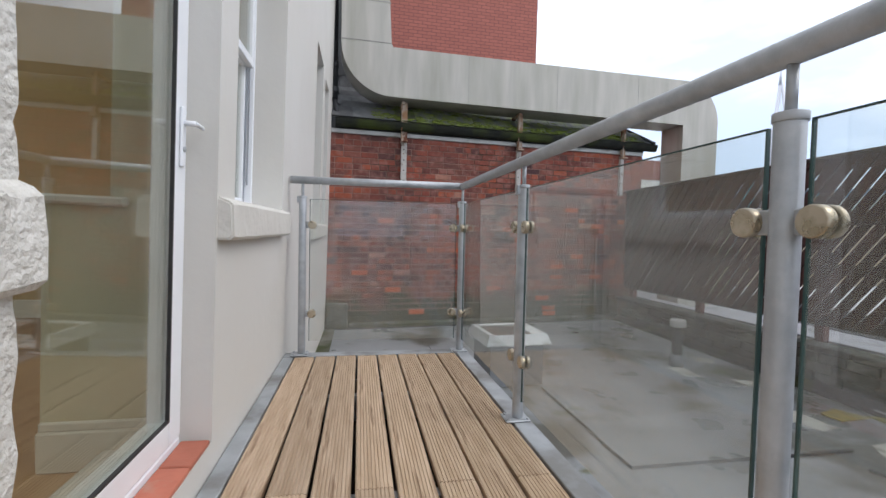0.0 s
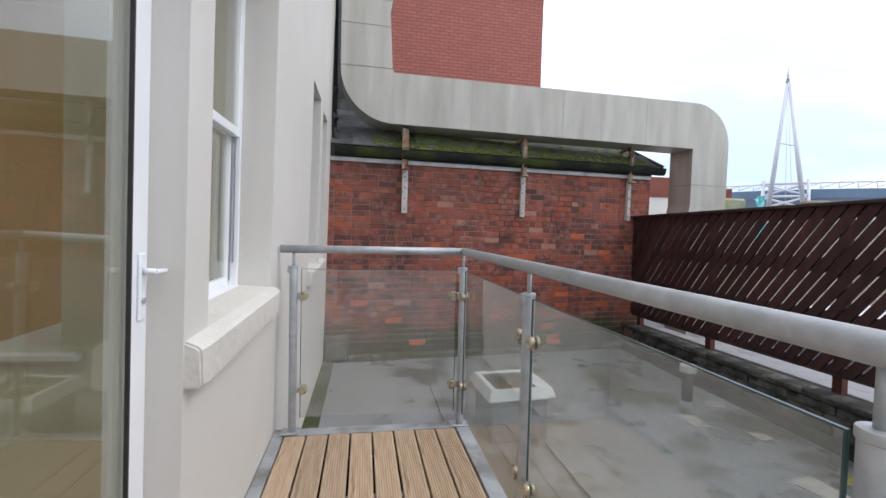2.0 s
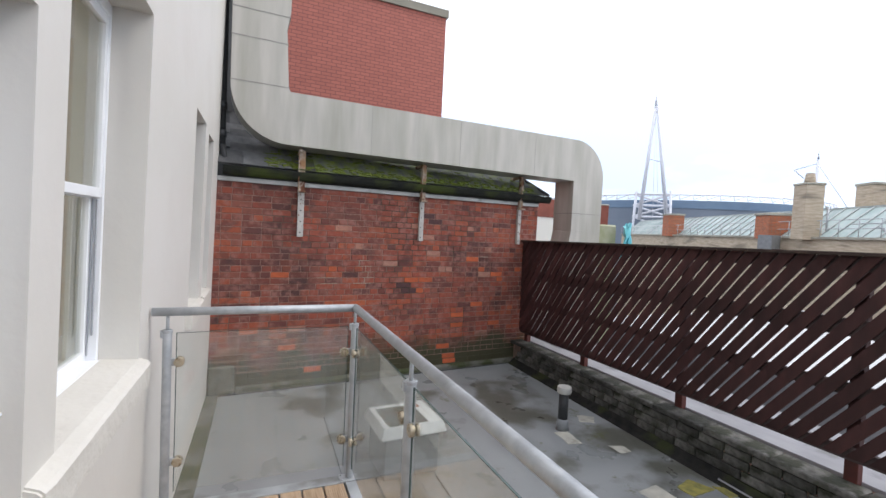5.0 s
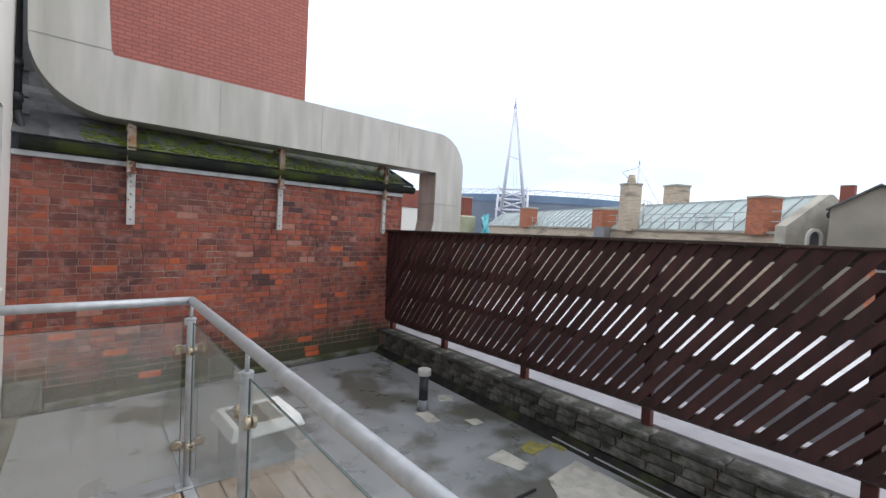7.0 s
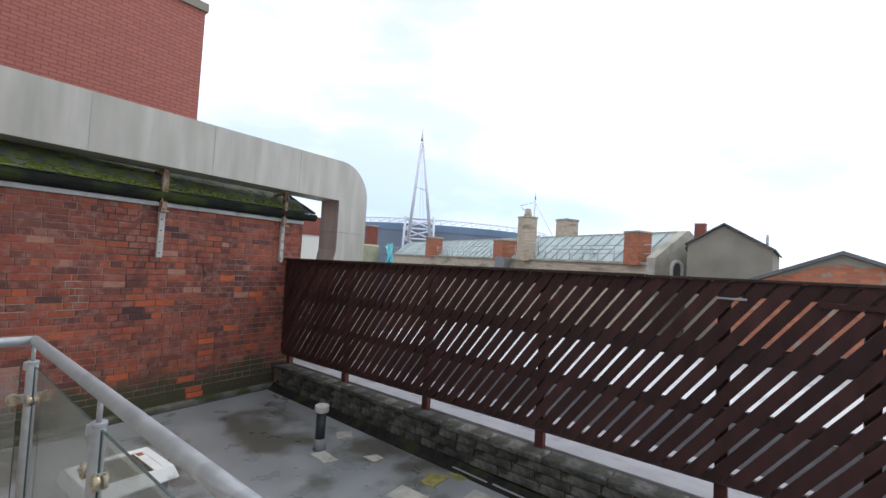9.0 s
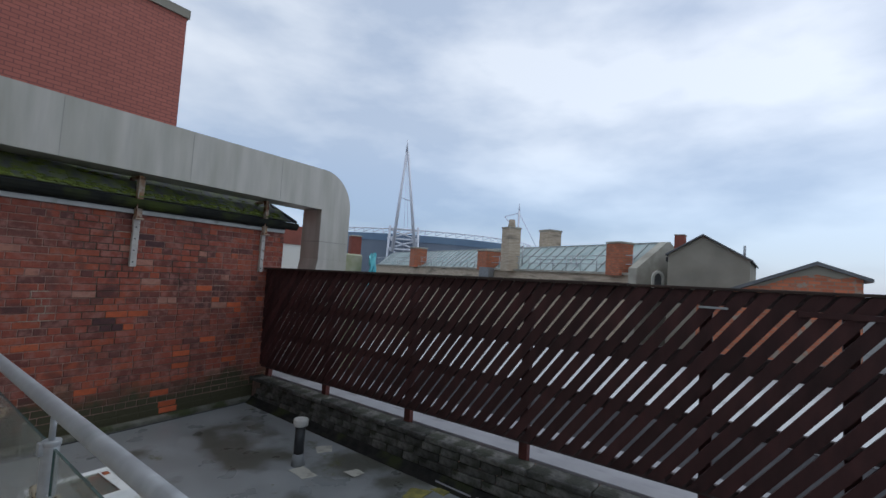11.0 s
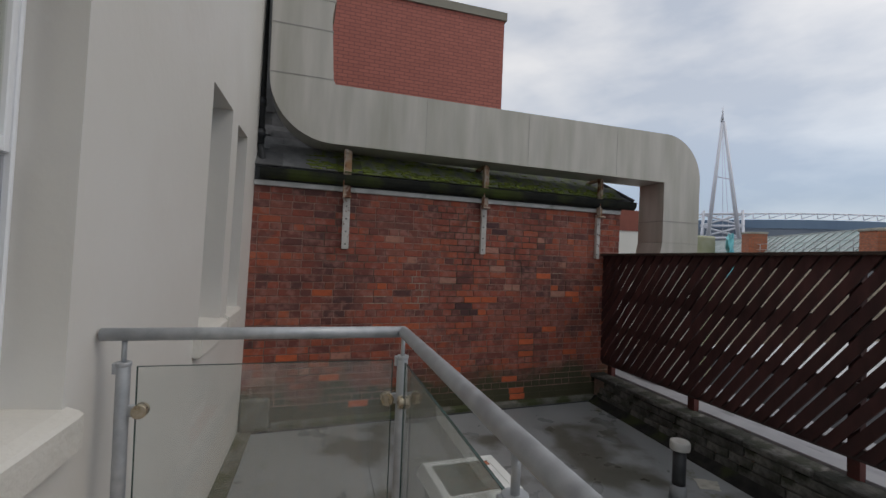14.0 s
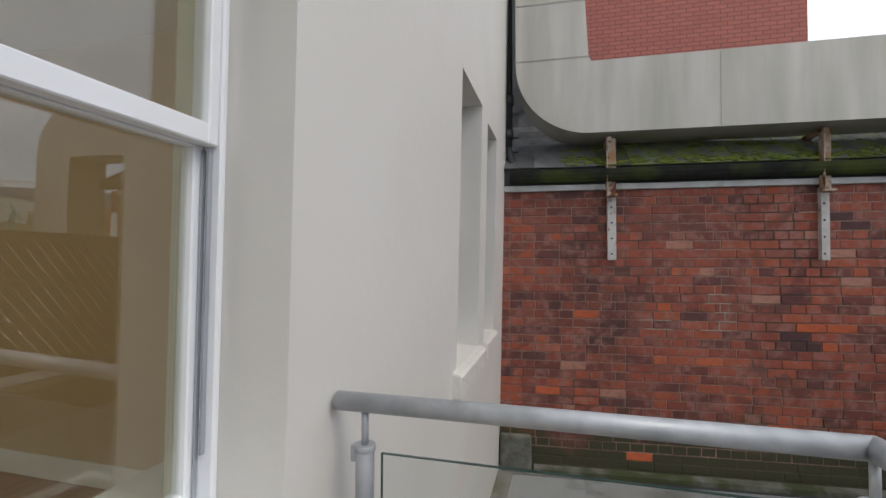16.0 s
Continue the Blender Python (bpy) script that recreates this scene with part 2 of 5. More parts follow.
M_GLASSROOF_FRAME = mat("rooflight_bars", (0.42, 0.45, 0.44), (0.3, 0.33, 0.32), 2, 0.6)
M_SKYFRAME = mat("skylight_white_plastic", (0.76, 0.77, 0.76), (0.66, 0.68, 0.66), 5, 0.4, stain=(0.5, 0.5, 0.46), sscale=6, sat=0.6)
M_RUSTY_LABEL = mat("orange_brown_sticker", (0.45, 0.13, 0.04), (0.12, 0.03, 0.02), 40, 0.6)
# Flat grey that paints the sky's reflection in the rooflight.
M_SKY_REFLECTION = mat("painted_sky_reflection", (0.30, 0.32, 0.32), (0.36, 0.38, 0.38), 4, 0.4)
M_CURB = mat("grey_curb", (0.19, 0.20, 0.21), (0.24, 0.25, 0.26), 5, 0.6, bump=0.1)
M_VENTCAP = mat("pale_vent_cap", (0.50, 0.49, 0.46), (0.38, 0.37, 0.35), 9, 0.6)
M_PATCH = mat("pale_roof_patch", (0.50, 0.49, 0.43), (0.38, 0.37, 0.33), 9, 0.8, bump=0.2, stain=(0.25, 0.24, 0.2), sscale=7, sat=0.58)
M_YELLOW = mat("yellowed_lichen_patch", (0.34, 0.30, 0.08), (0.18, 0.17, 0.06), 14, 0.9, bump=0.5, bscale=40)
M_TILE = mat("terracotta_tile", (0.50, 0.16, 0.10), (0.42, 0.13, 0.08), 12, 0.5, bump=0.1, obj_var=0.12, stain=(0.42, 0.24, 0.18), sscale=9, sat=0.58)
M_GROUT = mat("grout", (0.3, 0.26, 0.22), (0.24, 0.2, 0.17), 20, 0.9)
M_CEMENT = mat("mossy_cement", (0.09, 0.09, 0.07), (0.16, 0.16, 0.135), 8, 0.9, bump=0.9, bscale=30, stain=(0.045, 0.055, 0.02), sscale=3, sat=0.46)
M_RED_FLAT = mat("far_red_brick", (0.27, 0.085, 0.06), (0.22, 0.07, 0.05), 4, 0.85)
M_BEIGE = mat("far_beige_stone", (0.56, 0.47, 0.36), (0.42, 0.34, 0.25), 3.5, 0.9, bump=0.2, bscale=6, stretch=(0.5, 0.5, 3.0), stain=(0.26, 0.22, 0.17), sscale=0.6, sat=0.56, swidth=0.1)
M_GREYREND = mat("far_grey_render", (0.24, 0.225, 0.18), (0.30, 0.28, 0.23), 0.9, 0.9, stain=(0.19, 0.18, 0.15), sscale=0.6, sat=0.5, swidth=0.3)
M_STONE = mat("far_pale_stone", (0.46, 0.44, 0.37), (0.32, 0.30, 0.25), 1.5, 0.9, stain=(0.28, 0.27, 0.22), sscale=1.2, swidth=0.25)
M_FARROOF = mat("far_slate_roof", (0.10, 0.105, 0.11), (0.14, 0.145, 0.15), 3, 0.7)
M_WHITEROOF = mat("pale_flat_roof", (0.56, 0.57, 0.58), (0.46, 0.47, 0.48), 0.8, 0.7, stain=(0.3, 0.3, 0.3), sscale=0.8, sat=0.62)
M_DARKROOF = mat("dark_flat_roof", (0.030, 0.030, 0.034), (0.055, 0.055, 0.06), 1.0, 0.95, spec=0.2)
M_WHITE_STEEL = mat("white_steel", (0.78, 0.79, 0.84), (0.72, 0.73, 0.79), 1, 0.5)
M_STADIUM = mat("stadium_grey", (0.20, 0.24, 0.30), (0.24, 0.28, 0.34), 0.05, 0.6)
M_STADBLUE = mat("stadium_blue", (0.17, 0.25, 0.36), (0.20, 0.29, 0.40), 0.05, 0.6)
M_GLAZING = mat("green_roof_glazing", (0.27, 0.36, 0.34), (0.40, 0.47, 0.45), 0.8, 0.25, island=0.2)
M_GREENISH = mat("algae_wall", (0.28, 0.30, 0.17), (0.38, 0.38, 0.28), 4, 0.9)
M_TARP = mat("blue_tarpaulin", (0.06, 0.36, 0.44), (0.14, 0.52, 0.56), 5, 0.5)
M_INT_WALL = mat("interior_cream_paint", (0.62, 0.58, 0.42), (0.64, 0.60, 0.45), 2, 0.8)
M_INT_TAN = mat("interior_tan_paint", (0.52, 0.38, 0.20), (0.55, 0.41, 0.23), 2, 0.8)
M_INT_WHITE = mat("interior_white_paint", (0.75, 0.74, 0.68), (0.72, 0.71, 0.65), 2, 0.5)
M_GROUND = mat("street_tarmac", (0.06, 0.06, 0.06), (0.09, 0.09, 0.09), 0.2, 0.9)


def deck_mat():
    m = mat("deck_timber", (0.425, 0.305, 0.20), (0.55, 0.415, 0.295), 5, 0.7, bump=0.35, bscale=30, obj_var=0.12, stretch=(7, 0.7, 1),
            stain=(0.30, 0.20, 0.125), sscale=3.2, sat=0.585, swidth=0.07)
    return m


def floor_mat():
    """Grey felted roof: damp sheen, moss and pale dried puddles."""
    m = mat("grey_roof_felt", (0.218, 0.232, 0.236), (0.27, 0.284, 0.290), 2.2, 0.42, bump=0.12, bscale=90, rvar=0.16,
            stain=(0.105, 0.105, 0.09), sscale=0.9, sat=0.54, swidth=0.07)
    N, L = m.node_tree.nodes, m.node_tree.links
    p = N["Principled BSDF"]
    old = p.inputs["Base Color"].links[0].from_socket
    g = N.new("ShaderNodeNewGeometry")
    nz = N.new("ShaderNodeTexNoise")
    nz.inputs["Scale"].default_value, nz.inputs["Detail"].default_value, nz.inputs["Roughness"].default_value = 2.3, 9, 0.7
    L.new(g.outputs["Position"], nz.inputs["Vector"])
    r = N.new("ShaderNodeValToRGB")
    r.color_ramp.elements[0].position, r.color_ramp.elements[1].position = 0.60, 0.68
    L.new(nz.outputs["Fac"], r.inputs[0])
    mx = N.new("ShaderNodeMix")
    mx.data_type = "RGBA"
    L.new(r.outputs[0], mx.inputs["Factor"])
    L.new(old, mx.inputs["A"])
    mx.inputs["B"].default_value = (0.10, 0.105, 0.045, 1)
    L.new(mx.outputs["Result"], p.inputs["Base Color"])
    return m


def course_mat():
    """Far brickwork with fine courses."""
    m = mat("tower_brick", (0.27, 0.075, 0.055), (0.23, 0.062, 0.048), 1.0, 0.85)
    N, L = m.node_tree.nodes, m.node_tree.links
    p = N["Principled BSDF"]
    g = N.new("ShaderNodeTexCoord")
    mp = N.new("ShaderNodeMapping")
    mp.inputs["Rotation"].default_value = (radians(90), 0, 0)
    L.new(g.outputs["Object"], mp.inputs["Vector"])
    b = N.new("ShaderNodeTexBrick")
    b.inputs["Scale"].default_value = 1.0
    b.inputs["Brick Width"].default_value, b.inputs["Row Height"].default_value = 0.235, 0.083
    b.inputs["Mortar Size"].default_value = 0.010
    b.inputs["Color1"].default_value, b.inputs["Color2"].default_value = (0.44, 0.145, 0.11, 1), (0.38, 0.125, 0.095, 1)
    b.inputs["Mortar"].default_value = (0.24, 0.09, 0.075, 1)
    L.new(mp.outputs[0], b.inputs["Vector"])
    L.new(b.outputs[0], p.inputs["Base Color"])
    return m


def gable_mat(name="gable_brick", patchy=True):
    m = mat(name, (0.42, 0.15, 0.08), (0.3, 0.1, 0.06), 3, 0.9)
    N, L = m.node_tree.nodes, m.node_tree.links
    p = N["Principled BSDF"]
    co = N.new("ShaderNodeTexCoord")
    sx = N.new("ShaderNodeSeparateXYZ")
    L.new(co.outputs["Object"], sx.inputs[0])
    ad = N.new("ShaderNodeMath")
    L.new(sx.outputs["X"], ad.inputs[0])
    L.new(sx.outputs["Y"], ad.inputs[1])
    mp = N.new("ShaderNodeCombineXYZ")
    L.new(ad.outputs[0], mp.inputs["X"])
    L.new(sx.outputs["Z"], mp.inputs["Y"])
    b = N.new("ShaderNodeTexBrick")
    b.inputs["Scale"].default_value = 1.0
    b.inputs["Brick Width"].default_value, b.inputs["Row Height"].default_value, b.inputs["Mortar Size"].default_value = 0.24, 0.085, 0.01
    b.inputs["Color1"].default_value, b.inputs["Color2"].default_value, b.inputs["Mortar"].default_value = (0.56, 0.17, 0.08, 1), (0.34, 0.11, 0.06, 1), (0.26, 0.18, 0.13, 1)
    L.new(mp.outputs[0], b.inputs["Vector"])
    nz = N.new("ShaderNodeTexNoise")
    nz.inputs["Scale"].default_value, nz.inputs["Detail"].default_value = 2.5, 5
    L.new(mp.outputs[0], nz.inputs["Vector"])
    rr = N.new("ShaderNodeValToRGB")
    rr.color_ramp.elements[0].position, rr.color_ramp.elements[1].position = (0.56, 0.62) if patchy else (0.70, 0.90)
    L.new(nz.outputs["Fac"], rr.inputs[0])
    mx = N.new("ShaderNodeMix")
    mx.data_type = "RGBA"
    L.new(rr.outputs[0], mx.inputs["Factor"])
    L.new(b.outputs[0], mx.inputs["A"])
    mx.inputs["B"].default_value = (0.30, 0.26, 0.21, 1)
    L.new(mx.outputs["Result"], p.inputs["Base Color"])
    return m


def wood_floor_mat():
    m = mat("oak_laminate", (0.36, 0.20, 0.09), (0.46, 0.28, 0.14), 4, 0.4, stretch=(6, 0.6, 1), bump=0.03)
    return m


def glass(name, tint, rough=0.0, power=5.0, base=0.042):
    m = bpy.data.materials.new(name)
    m.use_nodes = True
    N, L = m.node_tree.nodes, m.node_tree.links
    N.clear()
    out = N.new("ShaderNodeOutputMaterial")
    mx = N.new("ShaderNodeMixShader")
    lw = N.new("ShaderNodeLayerWeight")
    lw.inputs["Blend"].default_value = 0.5
    pw = N.new("ShaderNodeMath")
    pw.operation = "POWER"
    pw.inputs[1].default_value = power
    L.new(lw.outputs["Facing"], pw.inputs[0])
    fr = N.new("ShaderNodeMath")
    fr.operation = "MULTIPLY_ADD"
    fr.inputs[1].default_value, fr.inputs[2].default_value = 0.9, base
    L.new(pw.outputs[0], fr.inputs[0])
    tr = N.new("ShaderNodeBsdfTransparent")
    tr.inputs["Color"].default_value = (*tint, 1)
    gl = N.new("ShaderNodeBsdfGlossy")
    gl.inputs["Roughness"].default_value = rough
    L.new(fr.outputs[0], mx.inputs[0])
    L.new(tr.outputs[0], mx.inputs[1])
    L.new(gl.outputs[0], mx.inputs[2])
    L.new(mx.outputs[0], out.inputs[0])
    return m


def veiled_glass():
    """Clear glass with a thin diffuse veil that stands in for reflected haze."""
    m = glass("balustrade_glass", (0.945, 0.96, 0.95), 0.0, 4.0, 0.052)
    N, L = m.node_tree.nodes, m.node_tree.links
    out = N["Material Output"]
    mx = out.inputs[0].links[0].from_node
    # Pale diffuse share: haze of the reflected house wall, painted in.
    df = N.new("ShaderNodeBsdfDiffuse")
    df.inputs["Color"].default_value = (0.62, 0.63, 0.62, 1)
    co = N.new("ShaderNodeTexCoord")
    nz = N.new("ShaderNodeTexNoise")
    nz.inputs["Scale"].default_value, nz.inputs["Detail"].default_value = 3, 8
    L.new(co.outputs["Object"], nz.inputs["Vector"])
    mr = N.new("ShaderNodeMapRange")
    mr.inputs["From Min"].default_value, mr.inputs["From Max"].default_value = 0.3, 0.7
    mr.inputs["To Min"].default_value, mr.inputs["To Max"].default_value = 0.05, 0.10
    L.new(nz.outputs["Fac"], mr.inputs["Value"])
    m2 = N.new("ShaderNodeMixShader")
    L.new(mr.outputs[0], m2.inputs[0])
    L.new(mx.outputs[0], m2.inputs[1])
    L.new(df.outputs[0], m2.inputs[2])
    L.new(m2.outputs[0], out.inputs[0])
    return m


M_DECK, M_FLOOR, M_TOWER, M_WOOD, M_GABLE = deck_mat(), floor_mat(), course_mat(), wood_floor_mat(), gable_mat()
M_CHIMNEY = gable_mat("chimney_brick", False)
M_GLASS, M_WINGLASS = veiled_glass(), glass("window_glass", (0.86, 0.89, 0.86), 0.0, 4.0, 0.115)
M_GLASS_EDGE = mat("green_glass_edge", (0.025, 0.055, 0.050), (0.045, 0.085, 0.080), 10, 0.2)


# ---- building helpers ----
def finish(name, bm, material, smooth=False):
    me = bpy.data.meshes.new(name)
    bm.normal_update()
    if smooth:
        for f in bm.faces:
            f.smooth = True
    bm.to_mesh(me)
    bm.free()
    if material:
        me.materials.append(material)
    return me


def part(name, bm, material, parent=None, label="", smooth=False, kind=""):
    ob = new(name, finish(name, bm, material, smooth))
    if parent:
        ob.parent = parent
        ob.matrix_parent_inverse = parent.matrix_world.inverted() if parent.type != "EMPTY" else Matrix.Translation(-parent.location)
    return tagged(ob, label, "", "", kind)


def thing(name, x, y, z, label, category, group="", kind=""):
    ob = new(name)
    ob.empty_display_size = 0.1
    ob.location = (x, y, z)
    return tagged(ob, label, category, group, kind)


def box(x0, x1, y0, y1, z0, z1, bevel=0.0, bm=None, seg=1, m=None):
    """A box, its edges rounded by bevel."""
    own = bmesh.new()
    vs = bmesh.ops.create_cube(own, size=1.0)["verts"]
    bmesh.ops.scale(own, vec=(x1 - x0, y1 - y0, z1 - z0), verts=vs)
    bmesh.ops.translate(own, vec=((x0 + x1) / 2, (y0 + y1) / 2, (z0 + z1) / 2), verts=vs)
    if bevel:
        bmesh.ops.bevel(own, geom=own.edges[:], offset=bevel, segments=seg, affect="EDGES", profile=0.5)
    if m is not None:
        bmesh.ops.transform(own, matrix=m, verts=own.verts)
    if bm is None:
        return own
    merge(bm, own)
    return bm


def merge(bm, other):
    me = bpy.data.meshes.new("tmp")
    other.to_mesh(me)
    other.free()
    bm.from_mesh(me)
    bpy.data.meshes.remove(me)


def rod(a, b, r, seg=16, r2=None, bevel=0.0, bm=None):
    """A round bar from a to b."""
    own = bmesh.new()
    a, b = Vector(a), Vector(b)
    d = b - a
    bmesh.ops.create_cone(own, cap_ends=True, segments=seg, radius1=r, radius2=r if r2 is None else r2, depth=d.length)
    if bevel:
        es = [e for e in own.edges if len([f for f in e.link_faces if len(f.verts) > 4]) == 1]
        bmesh.ops.bevel(own, geom=es, offset=bevel, segments=2, affect="EDGES", profile=0.5)
    for f in own.faces:
        f.smooth = len(f.verts) == 4
    m = Matrix.Translation((a + b) / 2) @ d.to_track_quat("Z", "Y").to_matrix().to_4x4()
    bmesh.ops.transform(own, matrix=m, verts=own.verts)
    if bm is None:
        return own
    merge(bm, own)
    return bm


def prism(points, y0, y1, bm=None, m=None, axis="y"):
    """An outline in x and z, given a depth from y0 to y1."""
    own = bmesh.new()
    at = (lambda p, d: (p[0], d, p[1])) if axis == "y" else ((lambda p, d: (d, p[0], p[1])) if axis == "x" else (lambda p, d: (p[0], p[1], d)))
    a = [own.verts.new(at(p, y0)) for p in points]
    b = [own.verts.new(at(p, y1)) for p in points]
    own.faces.new(a)
    own.faces.new(b[::-1])
    for i in range(len(points)):
        j = (i + 1) % len(points)
        own.faces.new((a[i], b[i], b[j], a[j]))
    bmesh.ops.recalc_face_normals(own, faces=own.faces)
    if m is not None:
        bmesh.ops.transform(own, matrix=m, verts=own.verts)
    if bm is None:
        return own
    merge(bm, own)
    return bm


def wall_x(name, x0, x1, y0, y1, z0, z1, holes, material, label):
    """A wall along y with openings (ya, yb, za, zb) cut right through it."""
    bm = bmesh.new()
    ys = sorted({y0, y1, *(h[0] for h in holes), *(h[1] for h in holes)})
    for a, b in zip(ys, ys[1:]):
        inside = [h for h in holes if h[0] <= a and h[1] >= b]
        z = z0
        for h in sorted(inside, key=lambda h: h[2]):
            if h[2] > z:
                box(x0, x1, a, b, z, h[2], bm=bm)
            z = h[3]
        box(x0, x1, a, b, z, z1, bm=bm)
    bmesh.ops.remove_doubles(bm, verts=bm.verts, dist=0.0005)
    # inner faces shared by neighbouring blocks go
    seen = {}
    for f in bm.faces:
        seen.setdefault(tuple(round(v, 3) for v in f.calc_center_median()), []).append(f)
    bmesh.ops.delete(bm, geom=[f for fs in seen.values() if len(fs) > 1 for f in fs], context="FACES")
    return part(name, bm, material, None, label, kind="structure")


# ---- the rendered building ----
WALL = 0.31
DOOR = (0.78, 1.655, 0.10, 2.18)
WIN1 = (1.855, 2.845, 0.90, 2.66)
WIN2 = (4.46, 5.12, 0.86, 2.58)
WIN3 = (5.37, 5.86, 0.86, 2.53)
wall_west = wall_x("wall_west", -WALL, 0.0, -3.0, 6.62, -0.6, 7.5, [DOOR, WIN1, WIN2, WIN3], M_RENDER, "cream painted render house wall beside the balcony")


def sash_window(name, hole, label):
    """A white sash window: outer frame, two sashes, the upper in front."""
    ya, yb, za, zb = hole
    w = thing(name, -0.16, (ya + yb) / 2, za, label, "window", kind="structure")
    fr = box(-0.255, -0.17, ya, ya + 0.018, za, zb, 0.004)
    box(-0.255, -0.17, yb - 0.018, yb, za, zb, 0.004, fr)
    box(-0.255, -0.17, ya + 0.018, yb - 0.018, zb - 0.06, zb, 0.004, fr)
    box(-0.255, -0.155, ya + 0.018, yb - 0.018, za, za + 0.035, 0.004, fr)
    part("window_frame", fr, M_UPVC, w)
    zm = za + (zb - za) * 0.485
    for nm, x0, x1, z0, z1 in (("upper_sash", -0.213, -0.177, zm - 0.02, zb - 0.06), ("lower_sash", -0.251, -0.215, za + 0.035, zm + 0.02)):
        s = box(x0, x1, ya + 0.018, ya + 0.046, z0, z1, 0.003)
        box(x0, x1, yb - 0.046, yb - 0.018, z0, z1, 0.003, s)
        box(x0, x1, ya + 0.046, yb - 0.046, z0, z0 + 0.045, 0.003, s)
        box(x0, x1, ya + 0.046, yb - 0.046, z1 - 0.045, z1, 0.003, s)
        so = part(nm, s, M_UPVC, w)
        part("pane", box(x0 + 0.014, x0 + 0.020, ya + 0.042, yb - 0.042, z0 + 0.04, z1 - 0.04), M_WINGLASS, so)
    trk = box(-0.196, -0.190, yb - 0.030, yb - 0.0185, za + 0.16, zm - 0.03, 0.001)
    box(-0.213, -0.208, yb - 0.030, yb - 0.0185, za + 0.06, zm - 0.03, 0.001, trk)
    part("sash_track", trk, M_GROOVE, w)
    return w


sash_window("window_1", WIN1, "white plastic sash window beside the balcony door")
sash_window("window_2", WIN2, "white plastic sash window past the end of the balcony")
sash_window("window_3", WIN3, "narrow white window next to the brick wall")


def lumpy_sill(y0, y1, z0, z1, out, label, slope=0.016, rough=0.0045, material=None):
    bm = bmesh.new()
    n = max(4, int((y1 - y0) / (0.05 if material is None else 0.012)))
    sec = [(-0.172, z1 + 0.004), (-0.08, z1), (0.0, z1 - 0.004), (out - 0.012, z1 - slope), (out, z1 - slope - 0.012), (out, (z0 + z1) / 2 - 0.01), (out, z0 + 0.012), (out - 0.012, z0), (0.0, z0), (-0.172, z0)]
    rings = []
    for i in range(n + 1):
        y = y0 + (y1 - y0) * i / n
        ring = []
        for k, (x, z) in enumerate(sec):
            v = Vector((x, y, z))
            if x > 0.002:
                v += Vector((1.0, 0.3, 0.8)) * rough * noise.noise(v * 17)
            if i in (0, n) and x > 0.01:
                v.x -= 0.006
            ring.append(bm.verts.new(v))
        rings.append(ring)
    for p, q in zip(rings, rings[1:]):
        for k in range(len(sec)):
            bm.faces.new((p[k], p[(k + 1) % len(sec)], q[(k + 1) % len(sec)], q[k]))
    bm.faces.new(rings[0][::-1])
    bm.faces.new(rings[-1])
    bmesh.ops.recalc_face_normals(bm, faces=bm.faces)
    bmesh.ops.bevel(bm, geom=[e for e in bm.edges if e.calc_face_angle(0) > 0.9], offset=0.007, segments=2, affect="EDGES")
    return part("window_sill", bm, material or M_SILL, None, label, False, "structure")


lumpy_sill(1.662, 2.88, 0.78, 0.93, 0.055, "thickly painted cream stone window sill")
lumpy_sill(4.36, 5.19, 0.72, 0.87, 0.055, "thickly painted cream stone window sill")
lumpy_sill(5.31, 5.92, 0.72, 0.87, 0.04, "small thickly painted cream window sill")
lumpy_sill(-0.45, 0.789, 0.735, 0.895, 0.045, "rough thickly painted cream sill end beside the door", rough=0.012, material=M_ROUGH)
# thick uneven render on the arris of the near door jamb
jamb = bmesh.new()
rings = []
for i in range(91):
    z = 0.12 + 2.05 * i / 90
    ring = []
    for x, y in ((-0.10, 0.70), (-0.10, 0.780), (-0.04, 0.783), (0.004, 0.781), (0.012, 0.776), (0.012, 0.70)):
        v = Vector((x, y, z))
        if y > 0.77:
            v.y += 0.010 * noise.noise(v * 13) + 0.004 * noise.noise(v * 60)
            v.x += 0.004 * noise.noise(v * 40)
        ring.append(jamb.verts.new(v))
    rings.append(ring)
for p, q in zip(rings, rings[1:]):
    for k in range(6):
        jamb.faces.new((p[k], p[(k + 1) % 6], q[(k + 1) % 6], q[k]))
jamb.faces.new(rings[0][::-1])
jamb.faces.new(rings[-1])
bmesh.ops.recalc_face_normals(jamb, faces=jamb.faces)
part("jamb_render", jamb, M_ROUGH, None, "rough uneven cream render on the door jamb", kind="structure")

# the glazed door
door = thing("door_1", -0.12, 1.25, 0.12, "white plastic fully glazed balcony door with a lever handle", "door", kind="structure")
ya, yb, za, zb = DOOR
f = box(-0.17, -0.10, ya, ya + 0.045, za, zb, 0.004)
box(-0.17, -0.10, yb - 0.022, yb, za, zb, 0.004, f)
box(-0.17, -0.10, ya + 0.045, yb - 0.022, zb - 0.045, zb, 0.004, f)
box(-0.17, -0.09, ya + 0.045, yb - 0.022, za, za + 0.035, 0.004, f)
part("door_frame", f, M_UPVC, door)
f = box(-0.155, -0.088, ya + 0.05, ya + 0.105, za + 0.04, zb - 0.05, 0.005)
box(-0.155, -0.088, yb - 0.112, yb - 0.024, za + 0.04, zb - 0.05, 0.005, f)
box(-0.155, -0.088, ya + 0.105, yb - 0.112, za + 0.04, za + 0.12, 0.005, f)
box(-0.155, -0.088, ya + 0.105, yb - 0.112, zb - 0.12, zb - 0.05, 0.005, f)
leaf = part("door_leaf", f, M_UPVC, door)
